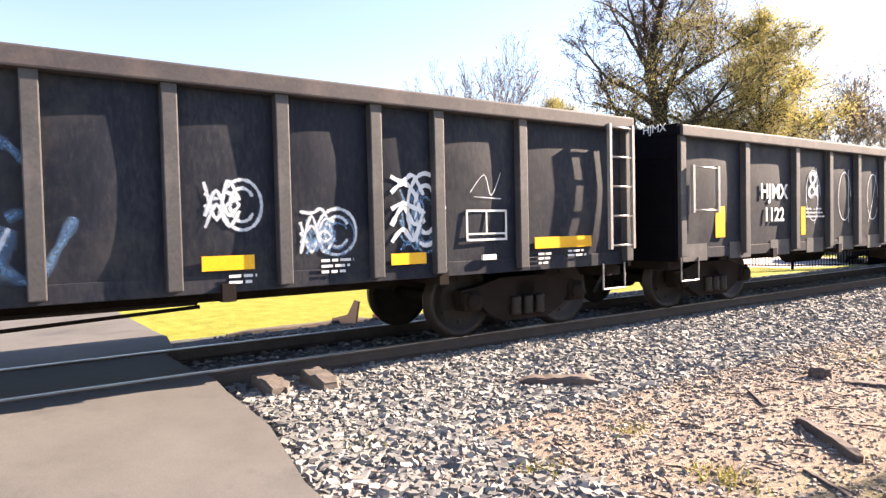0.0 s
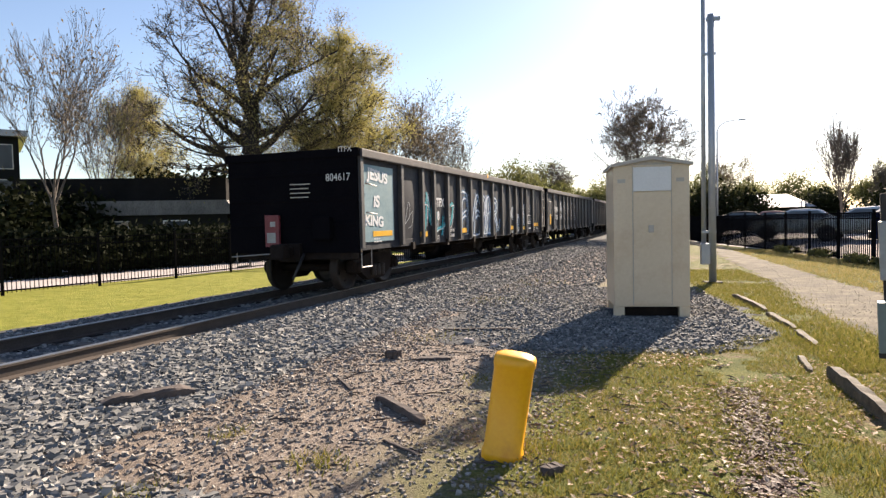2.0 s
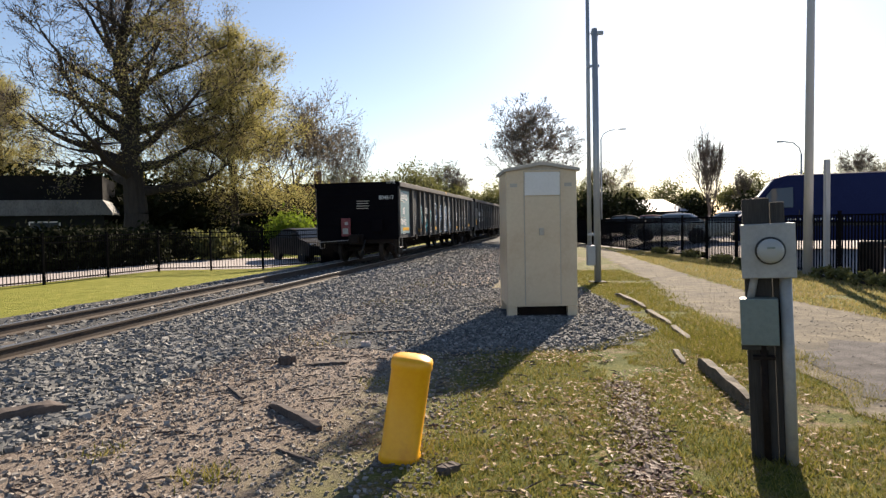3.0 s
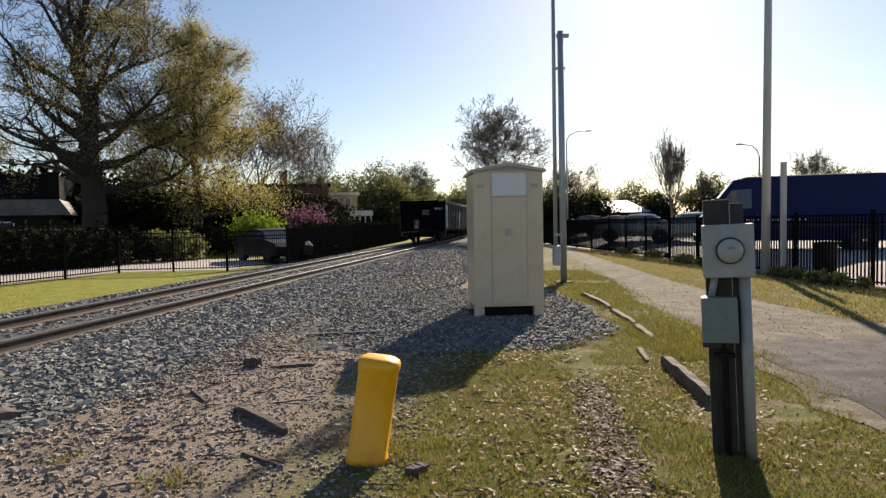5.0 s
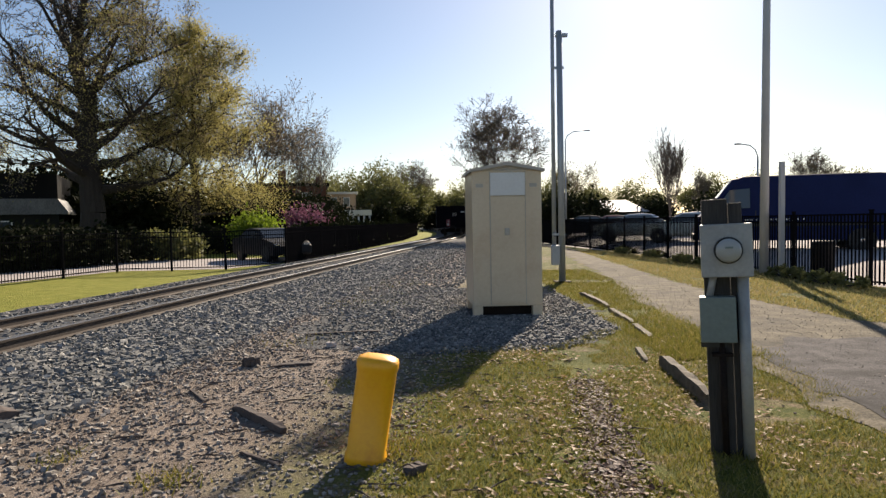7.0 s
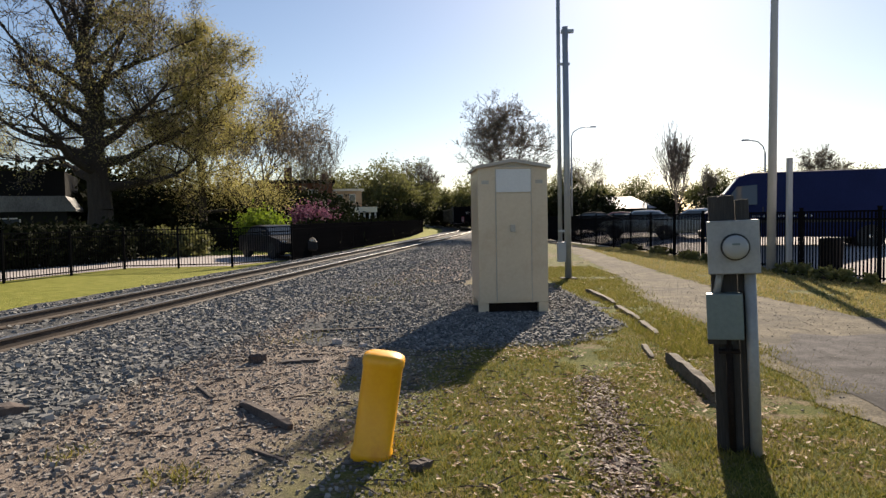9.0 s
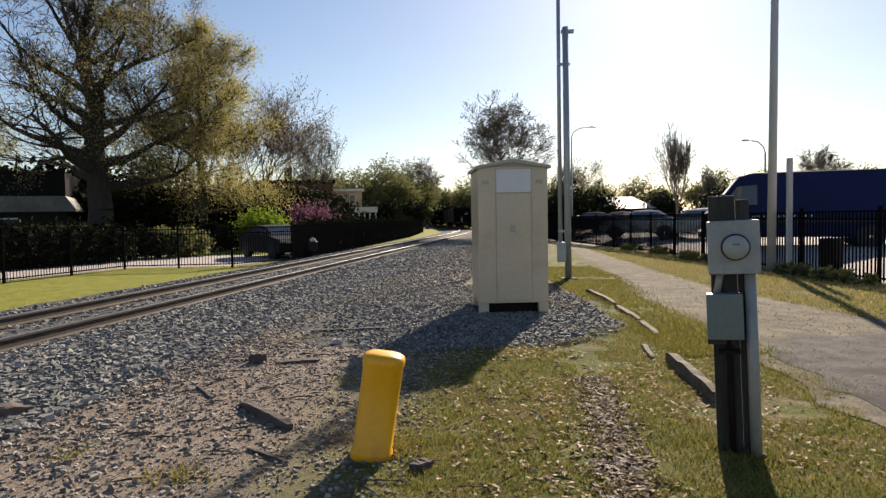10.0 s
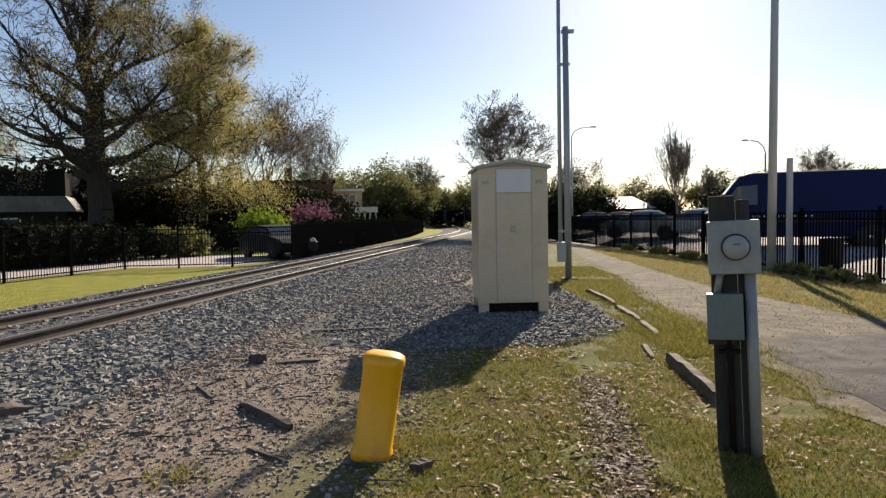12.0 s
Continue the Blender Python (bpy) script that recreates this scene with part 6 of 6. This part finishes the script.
def heap(name, pts, size, material, seed, label, category, squash=0.85):
    """Many angular stones in one mesh."""
    g = np.random.default_rng(seed)
    n = len(pts)
    cube = np.array([(-1, -1, -1), (1, -1, -1), (1, 1, -1), (-1, 1, -1), (-1, -1, 1), (1, -1, 1), (1, 1, 1), (-1, 1, 1)], float)
    faces = np.array([(0, 3, 2, 1), (4, 5, 6, 7), (0, 1, 5, 4), (1, 2, 6, 5), (2, 3, 7, 6), (3, 0, 4, 7)])
    v = cube[None] * g.uniform(0.45, 1.0, (n, 8, 3))
    s = size * g.uniform(0.5, 1.35, (n, 1, 1)) * np.stack([g.uniform(0.7, 1.3, n), g.uniform(0.6, 1.1, n), g.uniform(0.5, 0.9, n) * squash / 0.7], 1)[:, None, :]
    v = v * s
    a = g.uniform(0, 6.283, n)
    b = g.normal(0, 0.45, n)
    ca, sa, cb, sb = np.cos(a), np.sin(a), np.cos(b), np.sin(b)
    y, z = v[:, :, 1].copy(), v[:, :, 2].copy()
    v[:, :, 1], v[:, :, 2] = y * cb[:, None] - z * sb[:, None], y * sb[:, None] + z * cb[:, None]
    x, y = v[:, :, 0].copy(), v[:, :, 1].copy()
    v[:, :, 0], v[:, :, 1] = x * ca[:, None] - y * sa[:, None], x * sa[:, None] + y * ca[:, None]
    v = v + pts[:, None, :]
    f = (faces[None] + 8 * np.arange(n)[:, None, None]).reshape(-1, 4)
    me = bpy.data.meshes.new(name)
    me.from_pydata(v.reshape(-1, 3).tolist(), [], f.tolist())
    me.materials.append(M[material])
    return tagged(new(name, me), label, category, kind="stuff")


def build_stones():
    g = np.random.default_rng(4)

    def on_bed(n, s0, s1, u0, u1, power=1.0):
        s = s0 + (s1 - s0) * g.random(n) ** power
        u = g.uniform(u0, u1, n)
        a = radians(HEAD)
        x = TRACK_X + s * math.sin(a) + u * math.cos(a)
        y = TRACK_Y + s * math.cos(a) - u * math.sin(a)
        z = np.interp(np.abs(u), [0, 0.55, 1.6, 2.2, 2.9, 3.5], [0.07, 0.07, 0.105, 0.06, 0.015, -0.005])
        return np.stack([x, y, z], 1)

    heap("ballast_stones", on_bed(30000, -6.9, 8, 0.85, 3.2), 0.034, "ballast_stone", 1, "angular grey crushed stone ballast", "ballast")
    heap("ballast_stones", on_bed(2600, -7.08, -5.6, 2.6, 5.2), 0.036, "ballast_stone", 11, "angular grey stones beside the road edge", "ballast")
    heap("ballast_stones", on_bed(21000, 8, 34, 0.85, 3.1, 1.5), 0.046, "ballast_stone", 2, "angular grey crushed stone ballast", "ballast")
    heap("ballast_stones", on_bed(7000, -6.9, 30, -0.7, 0.7), 0.036, "ballast_stone", 3, "angular grey crushed stone ballast between the rails", "ballast")
    heap("ballast_stones", on_bed(3500, -6.2, 25, -2.6, -0.85), 0.036, "ballast_stone", 4, "angular grey crushed stone ballast", "ballast")
    # stones strewn thinner and thinner over the soil
    n = 7500
    s = g.uniform(-7.0, 9, n)
    u = 2.9 + np.abs(g.normal(0, 0.5, n)) * (1 + 1.0 * (s < -3.5))
    a = radians(HEAD)
    p = np.stack([TRACK_X + s * math.sin(a) + u * math.cos(a), TRACK_Y + s * math.cos(a) - u * math.sin(a), np.full(n, 0.004)], 1)
    heap("strewn_stones", p[u < 6.2], 0.02, "pebble", 5, "loose stones strewn over the bare soil", "stones")
    n = 9000
    s = 2 + 30 * g.random(n) ** 1.4
    u = g.uniform(2.8, 5.4, n)
    p = np.stack([TRACK_X + s * math.sin(a) + u * math.cos(a), TRACK_Y + s * math.cos(a) - u * math.sin(a), np.full(n, 0.004)], 1)
    heap("strewn_stones", p, 0.03, "ballast_stone", 15, "loose grey stones beside the ballast", "stones")
    n = 9000
    p = np.stack([g.uniform(-2.8, 1.2, n), g.uniform(2.4, 8.5, n), np.full(n, 0.002)], 1)
    uu = (p[:, 0] - TRACK_X) * math.cos(a) - (p[:, 1] - TRACK_Y) * math.sin(a)
    heap("pebbles", p[(uu < 6.4) | (g.random(n) < 0.12)], 0.013, "pebble", 6, "small pebbles and chips on the soil", "pebbles")
    n = 14000
    p = np.stack([g.normal(0.5, 1.25, n), g.uniform(7.7, 15, n), np.full(n, 0.012)], 1)
    ok = (np.abs(p[:, 0] - 0.35) < 2.25 - 0.9 * np.maximum(0, 8.9 - p[:, 1])) & ~((p[:, 0] > 0.5) & (p[:, 0] < 1.8) & (p[:, 1] > 10.5) & (p[:, 1] < 11.8))
    heap("pad_gravel", p[ok], 0.022, "ballast_stone", 7, "bluish grey gravel round the cabinet", "gravel")
    n = 2600
    yy = g.uniform(4.6, 22, n)
    xx = np.interp(yy, [5, 8.8, 11.5, 17, 20], [4.6, 4.9, 4.6, 5.3, 5.6]) + g.normal(0, 0.95, n)
    heap("drive_stones", np.stack([xx, yy, np.full(n, 0.01)], 1), 0.008, "pebble", 8, "loose stones on the worn drive", "stones")


def blades(name, x, y, height, width, seed, material, label, category):
    g = np.random.default_rng(seed)
    n = len(x)
    a = g.uniform(0, 6.283, n)
    h = height * g.uniform(0.4, 1.5, n)
    lx, ly = g.normal(0, 0.6, n) * h, g.normal(0, 0.6, n) * h
    w = width * g.uniform(0.6, 1.4, n)
    z = np.zeros(n)
    v = np.stack([np.stack([x - w * np.cos(a), y - w * np.sin(a), z], 1), np.stack([x + w * np.cos(a), y + w * np.sin(a), z], 1), np.stack([x + lx, y + ly, h], 1)], 1).reshape(-1, 3)
    me = bpy.data.meshes.new(name)
    me.from_pydata(v.tolist(), [], [(3 * i, 3 * i + 1, 3 * i + 2) for i in range(n)])
    me.materials.append(M[material])
    return tagged(new(name, me), label, category, kind="stuff")


def build_grass():
    g = np.random.default_rng(8)

    def clumped(n, x0, x1, y0, y1, gap):
        x, y = g.uniform(x0, x1, n), y0 + (y1 - y0) * g.random(n) ** 1.3
        keep = np.array([noise.noise((px * 0.9, py * 0.9, 2.0)) + 0.5 * noise.noise((px * 3.1, py * 3.1, 5.0)) > gap for px, py in zip(x, y)])
        return x[keep], y[keep]

    a = radians(HEAD)
    x, y = clumped(125000, -1.2, 3.9, 1.6, 9.0, -0.42)
    u = (x - TRACK_X) * math.cos(a) - (y - TRACK_Y) * math.sin(a)
    ok = (u > 6.0 + 0.5 * g.random(len(u))) & ((y < 7.9) | (x > 1.45 + 0.75 * (y - 7.9))) & (x < 3.2 + 0.7 * g.random(len(x)))
    blades("grass", x[ok], y[ok], 0.035, 0.0035, 1, "grass_blade", "short patchy spring grass with straw-coloured blades", "grass")
    x, y = clumped(40000, 2.3, 4.6, 7.0, 20, -0.35)
    ok = (x > 2.6) & (x < np.interp(y, [7, 8.8, 11.5, 17, 20], [3.5, 3.75, 3.75, 4.6, 4.9]) + g.normal(0, 0.15, len(x)))
    blades("grass", x[ok], y[ok], 0.05, 0.006, 2, "grass_blade", "thicker grass beside the drive", "grass")
    x, y = clumped(60000, 5.0, 9.6, 7.5, 32, -0.45)
    ok = x > np.interp(y, [8, 9.5, 14, 21, 33], [7.2, 6.2, 5.8, 6.2, 7.1])
    blades("grass", x[ok], y[ok], 0.05, 0.009, 3, "straw_blade", "dry yellowish verge grass along the fence", "grass")
    # tufts on the soil
    tx, ty = [], []
    for cx, cy, k, r in ((-1.75, 3.9, 130, 0.12), (-2.6, 3.2, 90, 0.1), (-0.5, 3.1, 120, 0.14), (-3.9, 2.6, 150, 0.12), (-4.4, 3.0, 120, 0.16), (-1.0, 6.2, 60, 0.1), (-2.6, 4.3, 60, 0.1), (0.2, 4.6, 90, 0.2), (3.6, 7.2, 200, 0.16), (-0.3, 4.4, 160, 0.1), (2.0, 4.1, 260, 0.14), (-2.0, 8.6, 90, 0.3), (-1.6, 12.5, 200, 0.5), (-1.2, 16, 200, 0.6)):
        tx.append(g.normal(cx, r, k))
        ty.append(g.normal(cy, r, k))
    blades("weed_tufts", np.concatenate(tx), np.concatenate(ty), 0.06, 0.005, 4, "grass_blade", "small weed tufts on the bare soil", "weeds")
    # leaf litter
    n = 3400
    x, y = g.normal(1.35, 0.9, n), g.uniform(2.6, 8.5, n)
    trail = g.uniform(2.4, 6.2, 2400)
    along = np.interp(trail, [2.4, 3.67, 4.43, 5.57, 6.64], [0.96, 1.05, 1.19, 1.35, 1.43])

    def litter(xs, ys, material, label):
        v = []
        for px, py in zip(xs, ys):
            if px > 3.2 or (px - TRACK_X) * math.cos(a) - (py - TRACK_Y) * math.sin(a) < 5.7:
                continue
            l, w, t, tilt = g.uniform(0.016, 0.036), g.uniform(0.009, 0.017), g.uniform(0, 6.28), g.normal(0, 0.35)
            c, q = math.cos(t), math.sin(t)
            v += [(px - l * c, py - l * q, 0.014), (px + w * q, py - w * c, 0.02 + w * tilt), (px + l * c, py + l * q, 0.018 + l * tilt), (px - w * q, py + w * c, 0.024)]
        me = bpy.data.meshes.new("leaf_litter")
        me.from_pydata(v, [], [(4 * i, 4 * i + 1, 4 * i + 2, 4 * i + 3) for i in range(len(v) // 4)])
        me.materials.append(M[material])
        tagged(new("leaf_litter", me), label, "leaves", kind="stuff")

    keep = np.array([noise.noise((px * 0.8, py * 0.8, 9.0)) > -0.12 for px, py in zip(x, y)])
    litter(x[keep], y[keep], "dead_leaf", "dry pale fallen leaves lying in the grass")
    litter(along + g.normal(0, 0.1, len(trail)), trail, "dark_leaf", "dark brown fallen leaves gathered in a shallow furrow")
    # twigs and chips on the soil
    n = 420
    vs, fs = [], []
    for _ in range(n):
        px, py = g.uniform(-3.2, 1.5), g.uniform(2.6, 9)
        l, t, w = g.uniform(0.03, 0.16), g.uniform(0, 6.28), g.uniform(0.003, 0.007)
        c, s = math.cos(t), math.sin(t)
        q = len(vs)
        vs += [(px - l * c - w * s, py - l * s + w * c, 0.008), (px - l * c + w * s, py - l * s - w * c, 0.008), (px + l * c, py + l * s, 0.014), (px, py, 0.02 + w)]
        fs += [(q, q + 1, q + 3), (q + 1, q + 2, q + 3), (q + 2, q, q + 3)]
    me = bpy.data.meshes.new("twigs")
    me.from_pydata(vs, [], fs)
    me.materials.append(M["rusty_plank"])
    tagged(new("twigs", me), "short dry twigs scattered over the soil", "twigs", kind="stuff")


build_paint()
build_debris()
build_stones()
build_grass()

build_ties()
motions()
